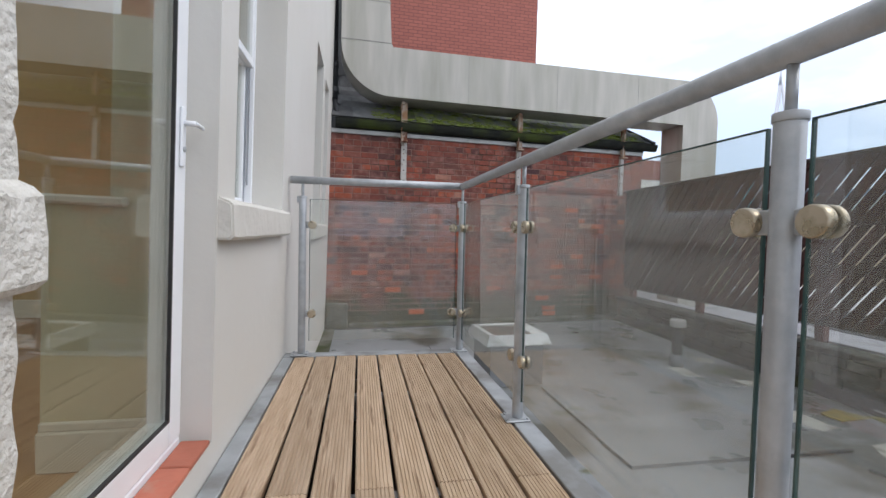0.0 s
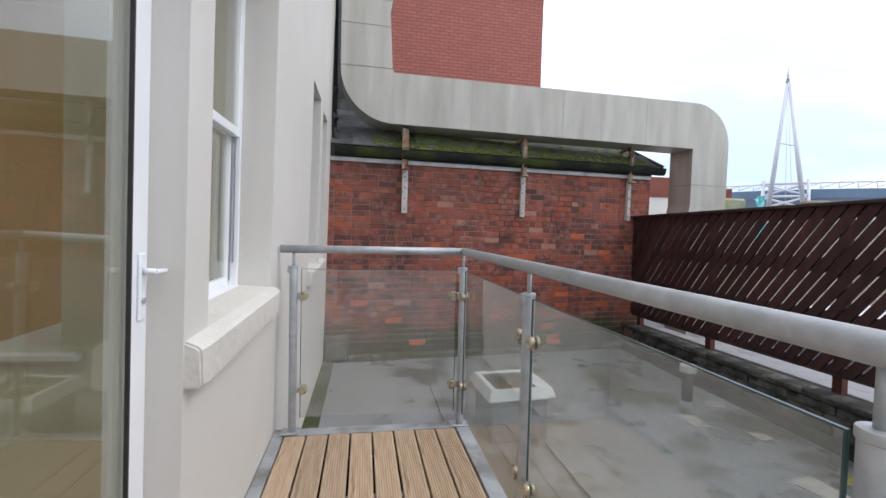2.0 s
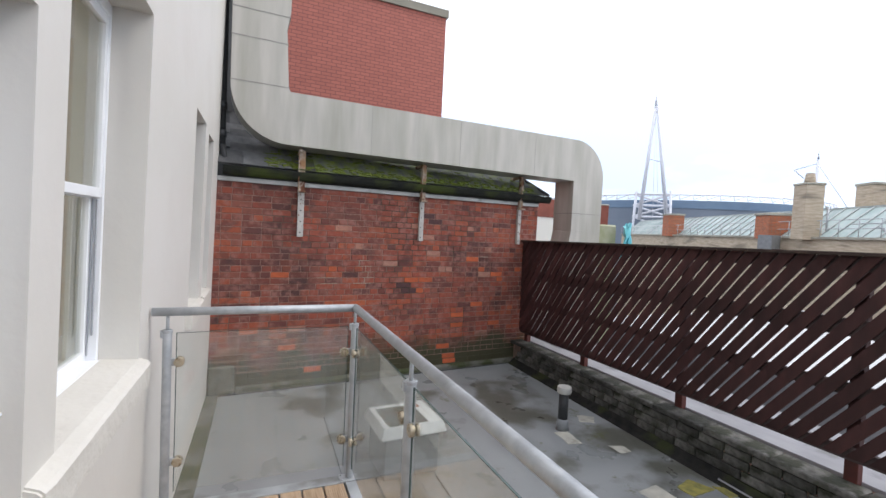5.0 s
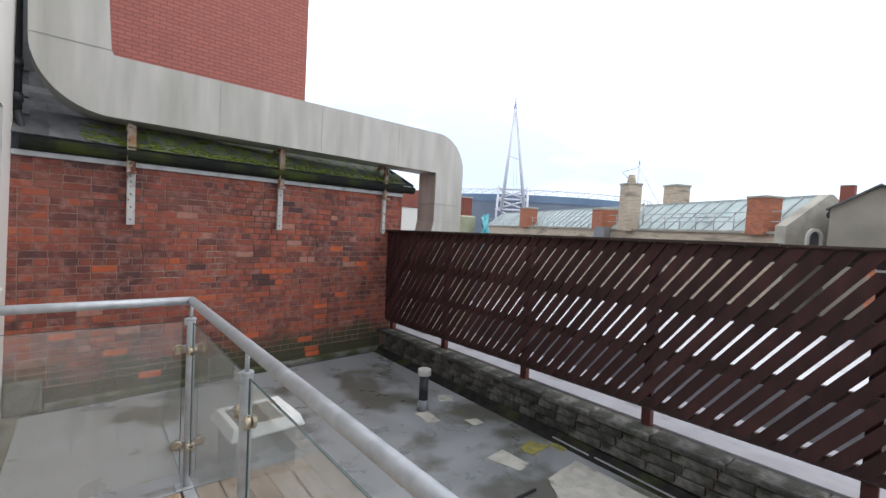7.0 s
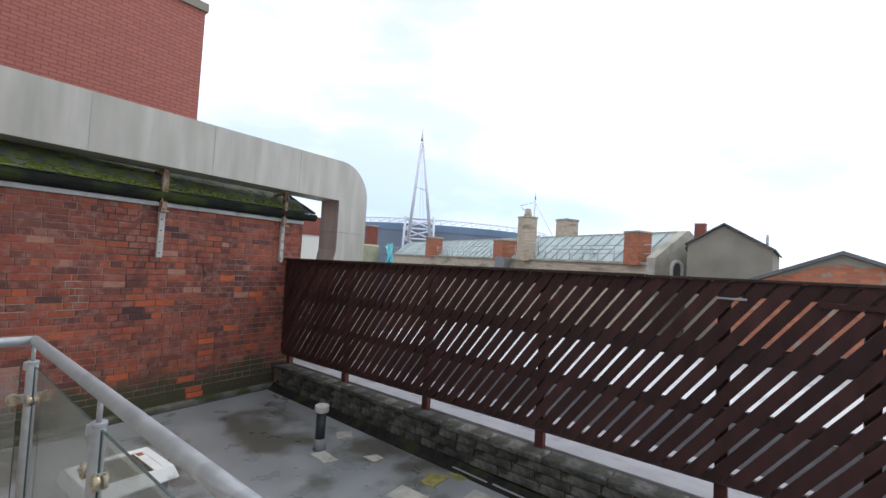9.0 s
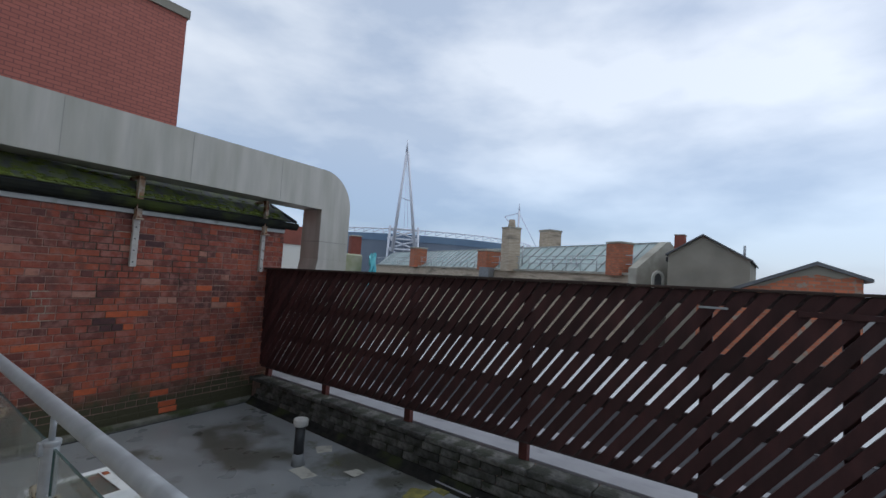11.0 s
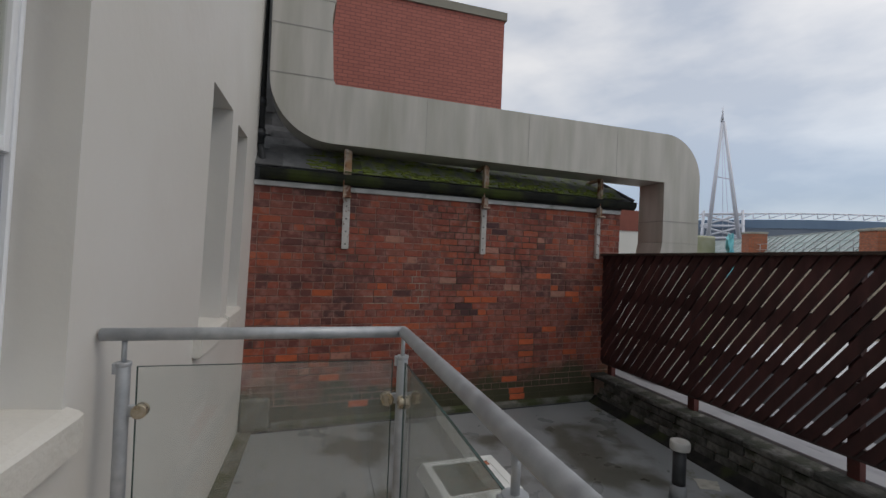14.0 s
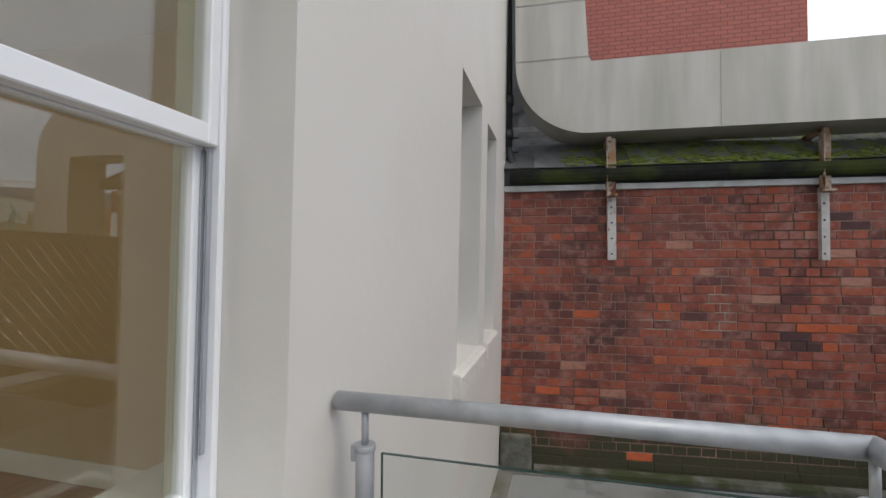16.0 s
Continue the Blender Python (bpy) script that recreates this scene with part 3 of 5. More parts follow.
part("pane", box(-0.106, -0.0985, ya + 0.10, yb - 0.108, za + 0.115, zb - 0.115), M_WINGLASS, leaf)
g = box(-0.097, -0.0865, ya + 0.105, ya + 0.112, za + 0.12, zb - 0.12)
box(-0.097, -0.0865, yb - 0.119, yb - 0.112, za + 0.12, zb - 0.12, bm=g)
box(-0.097, -0.0865, ya + 0.112, yb - 0.119, za + 0.12, za + 0.127, bm=g)
box(-0.097, -0.0865, ya + 0.112, yb - 0.119, zb - 0.127, zb - 0.12, bm=g)
part("gasket", g, M_GASKET, leaf)
hz = 1.12
h = part("door_handle", box(-0.088, -0.078, yb - 0.084, yb - 0.056, hz - 0.115, hz + 0.07, 0.004), M_UPVC, door, "white lever handle on a long plate")
lv = rod((-0.078, yb - 0.070, hz + 0.02), (-0.045, yb - 0.070, hz + 0.02), 0.009)
rod((-0.046, yb - 0.076, hz + 0.02), (-0.044, yb - 0.012, hz + 0.018), 0.008, r2=0.006, bm=lv, bevel=0.002)
part("lever", lv, M_UPVC, h)
part("keyhole", rod((-0.079, yb - 0.070, hz - 0.06), (-0.074, yb - 0.070, hz - 0.06), 0.009), M_GALV, h)

# tiled threshold
thr = thing("door_threshold", -0.03, 1.25, 0.0, "terracotta tiled threshold under the balcony door", "threshold", kind="structure")
part("bedding", box(-0.175, -0.003, ya, yb, -0.05, 0.1035), M_GROUT, thr)
for i in range(5):
    a = ya + 0.004 + i * 0.172
    part("tile", box(-0.088, 0.0, a, a + 0.165, 0.100, 0.117, 0.003), M_TILE, thr)

# a room behind the glass
part("interior_floor", box(-5.0, -0.175, -2.5, 6.3, -0.04, 0.04), M_WOOD, None, "oak laminate floor inside the flat", kind="structure")
part("interior_wall_back", box(-5.1, -5.0, -2.5, 6.3, 0.04, 2.9), M_INT_TAN, None, "tan painted interior wall", kind="structure")
part("interior_wall_side", box(-5.0, -WALL, 4.2, 4.3, 0.04, 2.9), M_INT_TAN, None, "tan painted interior wall", kind="structure")
part("interior_wall_near", box(-5.0, -WALL, -2.6, -2.5, 0.04, 2.9), M_INT_TAN, None, "tan painted interior wall", kind="structure")
part("interior_ceiling", box(-5.1, -WALL, -2.6, 6.4, 2.9, 3.0), M_INT_WHITE, None, "white painted interior ceiling", kind="structure")
for nm, (ya, yb, za, zb), x1 in (("door_reveal_lining", DOOR, -0.172), ("window_reveal_lining", WIN1, -0.258)):
    lin = box(-WALL - 0.002, x1, yb - 0.006, yb + 0.002, za + 0.002, zb - 0.006)
    box(-WALL - 0.002, x1, ya - 0.002, ya + 0.006, za + 0.002, zb - 0.006, bm=lin)
    box(-WALL - 0.002, x1, ya, yb, zb - 0.006, zb + 0.002, bm=lin)
    part(nm, lin, M_INT_WALL, None, "cream painted inner reveal", kind="structure")
seat = part("window_apron_wall", box(-0.50, -WALL, DOOR[1] - 0.006, 4.2, 0.04, 0.875), M_INT_WALL, None, "cream painted low wall under the window inside", kind="structure")
part("window_board", box(-0.53, -0.258, DOOR[1] - 0.035, 4.2, 0.875, 0.905, 0.008), M_INT_WHITE, None, "white painted inner window board", kind="structure")
sk = box(-0.525, -0.176, DOOR[1] - 0.028, DOOR[1] - 0.007, 0.04, 0.17, 0.005)
box(-0.520, -0.176, DOOR[1] - 0.022, DOOR[1] - 0.007, 0.17, 0.20, 0.005, sk)
box(-0.525, -0.501, DOOR[1] - 0.006, 4.19, 0.04, 0.19, 0.005, sk)
box(-5.0, -0.53, 4.178, 4.199, 0.04, 0.19, 0.005, sk)
part("skirting", sk, M_INT_WHITE, None, "white painted skirting board", kind="structure")

# the house wall leans out a little towards its top, with all that is set in it
LEAN = Matrix.Translation((0, 0, 1.15)) @ Matrix.Rotation(0.022, 4, "Y") @ Matrix.Translation((0, 0, -1.15))
for ob in [o for o in scene.objects if o.parent is None and o.name.split(".")[0] in
           ("wall_west", "window_1", "window_2", "window_3", "window_sill", "door_1", "door_threshold", "door_reveal_lining", "window_reveal_lining", "window_apron_wall", "window_board", "jamb_render")]:
    ob.matrix_basis = LEAN @ ob.matrix_basis

# Unseen fill lamp added to brighten the room behind the glass.
lamp = new("room_daylight", bpy.data.lights.new("room_daylight", "AREA"))
lamp.data.shape, lamp.data.size, lamp.data.size_y, lamp.data.energy = "RECTANGLE", 1.2, 1.6, 64
lamp.matrix_world = look((-4.9, 0.6, 1.7), (0, 1.4, 1.2))

# ---- balcony ----
X1, Y1 = 1.138, 3.04
SKEW = 0.0125  # the long side opens away from the house towards the near end
SIDE = Matrix.Translation((X1, Y1, 0)) @ Matrix.Rotation(SKEW, 4, "Z") @ Matrix.Translation((-X1, -Y1, 0))
deck = thing("balcony_deck", 0.6, 1.3, 0.0, "new grooved softwood decking boards in a grey steel frame", "decking")
fr = box(-0.02, 0.044, -1.6, Y1 - 0.042, -0.16, -0.003, 0.003)
box(1.107, 1.192, -1.6, Y1 - 0.042, -0.16, 0.0, 0.003, fr, m=SIDE)
box(-0.02, 1.194, Y1 - 0.038, Y1 + 0.05, -0.16, 0.0, 0.003, fr)
for yj in (-0.95, 0.25, 1.45, 2.35):
    box(0.0445, 1.1015, yj, yj + 0.045, -0.158, -0.032, bm=fr)
part("frame", fr, M_GALV_D, deck, "grey steel channel frame")
# Added sheet below the joists that keeps the board gaps dark.
part("tray", box(0.0445, 1.19, -1.59, Y1 - 0.043, -0.17, -0.16), M_GAP_SHADE, deck, "added dark sheet that shades the gaps between the boards")
NB = 8
pitch = (1.100 - 0.047) / NB


def board_mesh(w, length):
    """A board with fine grooves along its top."""
    n = 9
    pts = []
    for i in range(n):
        a = -w / 2 + 0.004 + (w - 0.008) * i / n
        b = a + (w - 0.008) / n
        pts += [(a + 0.0015, 0.0), (b - 0.0050, 0.0), (b - 0.0036, -0.0036), (b - 0.0002, -0.0036)]
    pts = [(-w / 2, -0.004), *pts, (w / 2, -0.004), (w / 2, -0.028), (-w / 2, -0.028)]
    return prism(pts, -length / 2, length / 2)


lens_ = {}
for i in range(NB):
    cx = 0.047 + pitch * (i + 0.5)
    turn = 0.017 * (i + 0.5) / NB - 0.002
    cut = 1.47 if i % 2 else 0.27
    ends = (-1.58, cut if i % 2 else 0.27, Y1 - 0.045)
    for a, b in zip(ends, ends[1:]):
        L_ = round(b - a - 0.004, 3)
        if L_ not in lens_:
            lens_[L_] = finish("deck_board", board_mesh(pitch - 0.011, L_), M_DECK)
        o = new("deck_board", lens_[L_])
        o.parent, o.matrix_parent_inverse = deck, Matrix.Translation(-deck.location)
        o.location = (cx + turn * (Y1 - (a + b) / 2), (a + b) / 2, -0.001 + 0.0015 * ((i * 7) % 3 - 1))
        o.rotation_euler.z = turn

rail = thing("balustrade", 0.6, 3.0, 0.0, "galvanised steel handrail and posts round the decking", "balustrade")
hr = rod((0.012, Y1, 1.13), (X1 + 0.002, Y1, 1.13), 0.024, 24)
rod((X1, Y1 + 0.004, 1.13), (X1 + SKEW * (Y1 + 1.6), -1.6, 1.13), 0.024, 24, bm=hr)
bmesh.ops.create_uvsphere(hr, u_segments=20, v_segments=10, radius=0.0242, matrix=Matrix.Translation((X1, Y1, 1.13)))
part("handrail", hr, M_GALV, rail)


def clamp(dx, dy, fx, fy, z, post):
    """A glass clamp: an arm from the post to a round cap that faces (fx, fy)."""
    px, py = post.location.x, post.location.y
    cx, cy = px + dx * 0.062, py + dy * 0.062
    c = part("clamp", box(min(px, cx) - (0.008 if dx == 0 else 0), max(px, cx) + (0.008 if dx == 0 else 0),
                          min(py, cy) - (0.008 if dy == 0 else 0), max(py, cy) + (0.008 if dy == 0 else 0), z - 0.022, z + 0.022, 0.003), M_GALV, post)
    cap = rod((cx + fx * 0.004, cy + fy * 0.004, z), (cx + fx * 0.024, cy + fy * 0.024, z), 0.027, 24, bevel=0.003)
    rod((cx - fx * 0.005, cy - fy * 0.005, z), (cx - fx * 0.018, cy - fy * 0.018, z), 0.027, 24, bevel=0.003, bm=cap)
    rod((cx - fx * 0.006, cy - fy * 0.006, z), (cx + fx * 0.006, cy + fy * 0.006, z), 0.012, 12, bm=cap)
    part("clamp_cap", cap, M_CAP, c, "tarnished steel clamp cap")


def post_at(x, y, sides):
    p = thing("post", x, y, 0.0, "", "")
    p.parent, p.matrix_parent_inverse = rail, Matrix.Translation(-rail.location)
    part("upright", rod((x, y, 0.008), (x, y, 1.02), 0.0235, 20, bevel=0.002), M_GALV, p)
    part("stem", rod((x, y, 1.02), (x, y, 1.112), 0.009, 12), M_GALV, p)
    cp = rod((x, y, 1.012), (x, y, 1.028), 0.0265, 20, bevel=0.002)
    if y > 1:
        box(x - 0.034, x - 0.010, y - 0.012, y + 0.012, 0.985, 1.026, 0.002, cp)
    part("post_cap", cp, M_GALV, p)
    pl = box(x - 0.065, x + 0.045, y - 0.045, y + 0.045, 0.001, 0.010, 0.003)
    for bx, by in ((-0.05, -0.03), (-0.05, 0.03), (0.034, -0.033), (0.034, 0.033)):
        rod((x + bx, y + by, 0.009), (x + bx, y + by, 0.016), 0.007, 6, bm=pl)
    part("base_plate", pl, M_GALV, p)
    for dx, dy, fx, fy in sides:
        for z in (0.27, 0.845):
            clamp(dx, dy, fx, fy, z, p)
    if y < 3.0:
        p.matrix_basis = SIDE @ p.matrix_basis


POSTS = [3.02, 1.91, 0.71, -0.46, -1.55]
post_at(0.088, Y1, [(1, 0, 0, -1)])
post_at(X1, POSTS[0] + 0.02, [(-1, 0, 0, -1), (0, -1, -1, 0)])
for y in POSTS[1:-1]:
    post_at(X1, y, [(0, 1, -1, 0), (0, -1, -1, 0)])
post_at(X1, POSTS[-1], [(0, 1, -1, 0)])


def panel(x0, x1, y0, y1):
    g = thing("glass_panel", (x0 + x1) / 2, (y0 + y1) / 2, 0.09, "clear toughened glass balustrade panel with a painted pale veil", "glass panel", "balustrade glass panels")
    if x1 - x0 > y1 - y0:
        part("sheet", box(x0, x1, y0 + 0.0, y0 + 0.0012, 0.092, 1.008), M_GLASS, g)
        e = box(x0, x1, y0 - 0.003, y0 + 0.0045, 1.008, 1.0105)
        box(x0 - 0.0035, x0, y0 - 0.003, y0 + 0.0045, 0.09, 1.0105, bm=e)
        box(x1, x1 + 0.0035, y0 - 0.003, y0 + 0.0045, 0.09, 1.0105, bm=e)
    else:
        part("sheet", box(x0, x0 + 0.0012, y0, y1, 0.092, 1.008), M_GLASS, g)
        e = box(x0 - 0.003, x0 + 0.0045, y0, y1, 1.008, 1.0105)
        box(x0 - 0.003, x0 + 0.0045, y0 - 0.0035, y0, 0.09, 1.0105, bm=e)
        box(x0 - 0.003, x0 + 0.0045, y1, y1 + 0.0035, 0.09, 1.0105, bm=e)
    part("polished_edge", e, M_GLASS_EDGE, g)
    for c in g.children:
        c.visible_shadow = False
    return g


panel(0.135, X1 - 0.045, Y1, Y1 + 0.01)
for a, b in zip(POSTS[1:], POSTS):
    g = panel(X1, X1 + 0.01, a + 0.042, b - 0.042)
    g.matrix_basis = SIDE @ g.matrix_basis

# the balcony rises a little towards its near end
RISE = Matrix.Translation((0, Y1, 0)) @ Matrix.Rotation(-0.005, 4, "X") @ Matrix.Translation((0, -Y1, 0))
for ob in [o for o in scene.objects if o.parent is None and o.name.split(".")[0] in ("balcony_deck", "balustrade", "glass_panel")]:
    ob.matrix_basis = RISE @ ob.matrix_basis

# ---- the flat roof below ----
part("roof_floor", box(-0.08, 4.8, -6.0, 6.45 + 0.5, -0.85, -0.6), M_FLOOR, None, "grey felted flat roof with moss and damp stains", kind="structure")


def W(x):
    """The brick wall's face: its y at x."""
    return 6.45 + 0.09 * x


SK = math.atan(0.09)
WM = Matrix.Translation((0, 6.45, 0)) @ Matrix.Rotation(SK, 4, "Z")
X2 = 5.12
HC = 0.0835
TOPZ = 2.15
wall_n = part("wall_north", box(-0.06, X2 / math.cos(SK), 0.012, 0.34, -0.62, TOPZ, m=WM), M_MORTAR, None, "old red brick wall at the end of the flat roof", kind="structure")
part("foot_mortar", box(-0.05, X2 - 0.1, 0.0105, 0.0119, -0.6, -0.36, m=WM), M_FOOT_MORTAR, wall_n)
part("cement_foot", prism([(0.0, -0.6), (-0.075, -0.6), (-0.07, -0.545), (0.0, -0.525)], 0.30, 4.75, m=WM @ Matrix.Rotation(0, 4, "Z"), axis="x"), M_CEMENT, None, "mossy cement fillet at the foot of the brick wall", kind="structure")
b = box(-0.03, 0.28, -0.07, 0.0, -0.6, -0.23, 0.03, m=WM, seg=3)
# Black strip laid in as the shadow line at the wall's foot.
part("felt_edge", box(0.02, 4.75, -0.098, -0.0755, -0.6, -0.588, 0.002, m=WM), M_BLACK, None, "thin black strip as a painted shadow line along the brick wall", kind="structure")
part("plaster_block", b, M_CEMENT, None, "weathered cement block in the corner of the walls", kind="structure")
# strips on the roof
part("gutter_strip", box(-0.04, 0.11, 3.3, 6.40, -0.6, -0.588, 0.003), M_CEMENT, None, "dark mossy strip along the foot of the house wall", kind="structure")
part("roof_seam", box(1.29, 1.40, 3.2, 5.4, -0.6, -0.588, 0.004), M_FLOOR, None, "raised seam in the roof felt", kind="structure")

# ---- eaves of the slate roof behind the brick wall ----
part("fascia", box(0.02, X2, -0.03, 0.10, TOPZ, TOPZ + 0.055, 0.003, m=WM), M_FASCIA, None, "white fascia board on top of the brick wall", kind="structure")
part("eaves_board", box(0.02, X2 + 0.02, -0.012, 0.10, TOPZ + 0.055, TOPZ + 0.215, m=WM), M_BLACK, None, "black board behind the gutter", kind="structure")
gut = bmesh.new()
prism([(-0.075 + 0.062 * math.cos(t), TOPZ + 0.185 + 0.115 * math.sin(t)) for t in np.linspace(math.pi, 2 * math.pi, 9)]
      + [(-0.075 + 0.054 * math.cos(t), TOPZ + 0.185 + 0.105 * math.sin(t)) for t in np.linspace(2 * math.pi, math.pi, 9)], 0.08, X2 + 0.20, gut, m=WM, axis="x")
gutter = part("gutter", gut, M_GUTTER, None, "black half-round gutter along the slate eaves")
tagged(gutter, category="gutter")
roof = thing("slate_roof", 2.5, 6.9, TOPZ, "low slate roof green with moss above the brick wall", "roof", kind="structure")
PITCH = radians(37)
RM = WM @ Matrix.Translation((0, -0.04, TOPZ + 0.225)) @ Matrix.Rotation(PITCH, 4, "X")
part("roof_boards", prism([(0.0, 0.0), (X2 + 0.18, 0.0), (X2 - 0.62, 1.25), (0.0, 1.25)], -0.03, -0.008, m=RM, axis="z"), M_FARROOF, roof)
vb = rod((X2 + 0.20, -0.03, 0.005), (X2 - 0.62, 1.25, 0.01), 0.028, 8)
bmesh.ops.transform(vb, matrix=RM, verts=vb.verts)
part("hip_tiles", vb, M_BLACK, roof)
sl = finish("slate", box(-0.148, 0.148, 0.0, 0.30, -0.004, 0.004), M_SLATE)
sl2 = finish("slate", box(-0.148, 0.148, 0.0, 0.30, -0.004, 0.004), M_SLATE_DRY)
for r_ in range(6):
    for c in range(19):
        x = 0.16 + c * 0.302 + (0.15 if r_ % 2 else 0)
        if x + 0.14 > X2 + 0.16 - 0.66 * (r_ + 1) * 0.2:
            continue
        o = new("slate", sl if x > 0.9 else sl2)
        o.parent, o.matrix_parent_inverse = roof, Matrix.Translation(-roof.location)
        o.matrix_basis = RM @ pose(x, r_ * 0.2 - 0.02, 0.010 + 0.002 * random.random(), 3.2, 0, random.uniform(-0.8, 0.8))
cheek = thing("slate_upstand", 0.4, 7.6, TOPZ, "dark slated upstand beside the house wall", "roof", kind="structure")
part("upstand_boards", box(-1.5, 0.66, 0.80, 1.0, TOPZ + 0.2, 7.4, m=WM), M_FARROOF, cheek)
for r_ in range(5):
    for c in range(2):
        o = new("slate", sl2)
        o.parent, o.matrix_parent_inverse = cheek, Matrix.Translation(-cheek.location)
        o.matrix_basis = WM @ pose(0.16 + c * 0.302 + (0.15 if r_ % 2 else 0), 0.76 + 0.004 * r_, TOPZ + 0.28 + r_ * 0.19, 87, 0, 0)
# moss along the eaves
ms = bmesh.new()
for i in range(600):
    x = random.uniform(0.6, 5.0)
    y = abs(random.gauss(0.0, 0.08)) if i % 2 else random.uniform(0.10, 0.6)
    s_ = random.uniform(0.010, 0.026)
    bmesh.ops.create_icosphere(ms, subdivisions=1, radius=s_, matrix=RM @ Matrix.Translation((x, y, 0.02)) @ Matrix.Diagonal((random.uniform(1.5, 3.4), 1.2, 0.5, 1)))
tagged(part("moss", ms, M_MOSS, None, "green moss on the slates", True, "stuff"), category="moss")

# downpipe in the corner
dp = rod((0.055, 6.52, 2.62), (0.055, 6.52, 7.4), 0.045, 16)
for z in (2.7, 3.05, 4.4, 5.8):
    rod((0.055, 6.52, z), (0.055, 6.52, z + 0.09), 0.056, 16, bm=dp)
rod((0.055, 6.52, 2.64), (0.12, 6.50, 2.30), 0.036, 16, bm=dp)
tagged(part("downpipe", dp, M_BLACK, None, "black cast-iron downpipe in the corner of the walls"), category="pipe")

# ---- the duct ----
duct = thing("air_duct", 3.0, 6.5, 2.6, "large weathered sheet-metal ventilation duct on brackets", "duct")
DM = Matrix.Translation((0, 6.33, 0)) @ Matrix.Rotation(math.atan(0.045), 4, "Z")


def arc(cx, cz, r, a0, a1, n=12):
    return [(cx + r * math.cos(radians(a0 + (a1 - a0) * i / n)), cz + r * math.sin(radians(a0 + (a1 - a0) * i / n))) for i in range(n + 1)]


TOPD, BOTD = 3.35, 2.67
outline = [(0.15, 3.40), *arc(0.85, 3.37, 0.70, 180, 270, 14), (5.61, 2.635), (5.61, 1.75), (6.28, 1.75), (6.28, 2.71), *arc(5.63, 2.70, 0.65, 0, 90, 14), (0.855, TOPD), (0.83, 3.40)]
part("duct_run", prism(outline, 0.0, 0.50, m=DM), M_DUCT, duct)
part("duct_riser", prism([(0.15, 3.402), (0.83, 3.402), (0.80, 3.95), (0.79, 4.12), (0.83, 4.35), (0.83, 7.4), (0.15, 7.4), (0.15, 3.402)][:-1], 0.0, 0.50, m=DM), M_DUCT, duct)
part("duct_leg", prism([(5.61, 1.748), (5.55, 1.45), (5.57, 1.1), (5.66, 0.4), (5.66, -0.9), (6.28, -0.9), (6.28, 1.748)], 0.0, 0.50, m=DM), M_DUCT, duct)
for x0, x1, z in ((0.145, 0.835, 3.398), (0.145, 0.81, 3.946), (0.145, 0.83, 4.286), (5.605, 6.285, 2.065)):
    part("seam", box(x0, x1, -0.004, 0.504, z - 0.006, z + 0.006, m=DM), M_DUCT_SEAM, duct)
for x in (1.95, 3.35, 4.75):
    part("seam", box(x, x + 0.004, -0.0025, 0.0, 2.655, 3.33, m=DM), M_DUCT_SEAM, duct)


def bracket(x):
    """A rusty angle-iron bracket that carries the duct."""
    y = W(x)
    b = thing("duct_bracket", x, y, 1.5, "rusty angle-iron duct bracket with flaking white paint", "bracket", "brackets that carry the duct")
    s = box(x - 0.042, x + 0.042, y - 0.012, y + 0.01, 1.47, TOPZ - 0.03, 0.003)
    box(x - 0.042, x - 0.034, y - 0.055, y - 0.010, 1.47, TOPZ - 0.03, 0.002, s)
    p = part("wall_strap", s, M_FLAKY, b)
    for z in (1.53, 1.68, 1.83, 1.98):
        part("bolt_hole", rod((x, y - 0.014, z), (x, y - 0.0125, z), 0.010, 10), M_BLACK, p)
    s = box(x - 0.05, x - 0.042, y - 0.13, y - 0.04, TOPZ - 0.06, 2.635, 0.002)
    box(x - 0.05, x + 0.04, y - 0.05, y - 0.042, TOPZ - 0.06, 2.635, 0.002, s)
    box(x - 0.052, x + 0.042, y - 0.13, y - 0.013, TOPZ - 0.075, TOPZ - 0.055, 0.002, s)
    part("upright", s, M_RUST, b)
    part("arm", box(x - 0.05, x + 0.0, y - 0.10, y + 0.42, 2.60, 2.64, 0.003), M_RUST, b)


for x in (1.04, 2.84, 4.70):
    bracket(x)

# ---- parapet and slatted fence ----
FX = 4.83
part("parapet_core", box(4.735, 5.02, -6.0, 6.86, -0.75, -0.245), M_MORTAR, None, "sooty parapet wall under the fence", kind="structure")
part("pale_coping", box(4.965, 5.16, -6.0, 6.86, -0.243, -0.205, 0.004), M_LEAD, None, "pale coping strip behind the fence", kind="structure")
part("parapet_foot", prism([(4.585, -0.6), (4.735, -0.6), (4.735, -0.515), (4.705, -0.52), (4.65, -0.575), (4.59, -0.592)], -6.0, 6.8), M_TAR, None, "black tarred fillet at the foot of the parapet", kind="structure")

fence = thing("slatted_fence", FX, 6.86, -0.3, "dark brown stained fence of diagonal slats on posts", "fence")
FP = [6.74, 5.26, 3.66, 2.10, 0.52, -0.35, -1.9, -3.6]
FB, FT = -0.05, 1.52
part("cap_rail", box(FX - 0.05, FX + 0.06, 1.10, 6.86, FT, FT + 0.03, 0.004), M_FENCE_TOP, fence)
part("cap_rail", box(FX - 0.02, FX + 0.04, -4.0, 1.095, FT, FT + 0.024, 0.004), M_FENCE_TOP, fence)
for z0, z1 in ((-0.08, 0.02), (0.42, 0.52), (0.885, 1.025), (1.40, 1.519)):
    part("rail", box(FX + 0.028, FX + 0.07, -4.0, 6.86, z0, z1, 0.003), M_RAIL, fence)
pm = finish("post", box(-0.035, 0.035, -0.045, 0.045, -0.20, FT - 0.04, 0.004), M_FENCE)
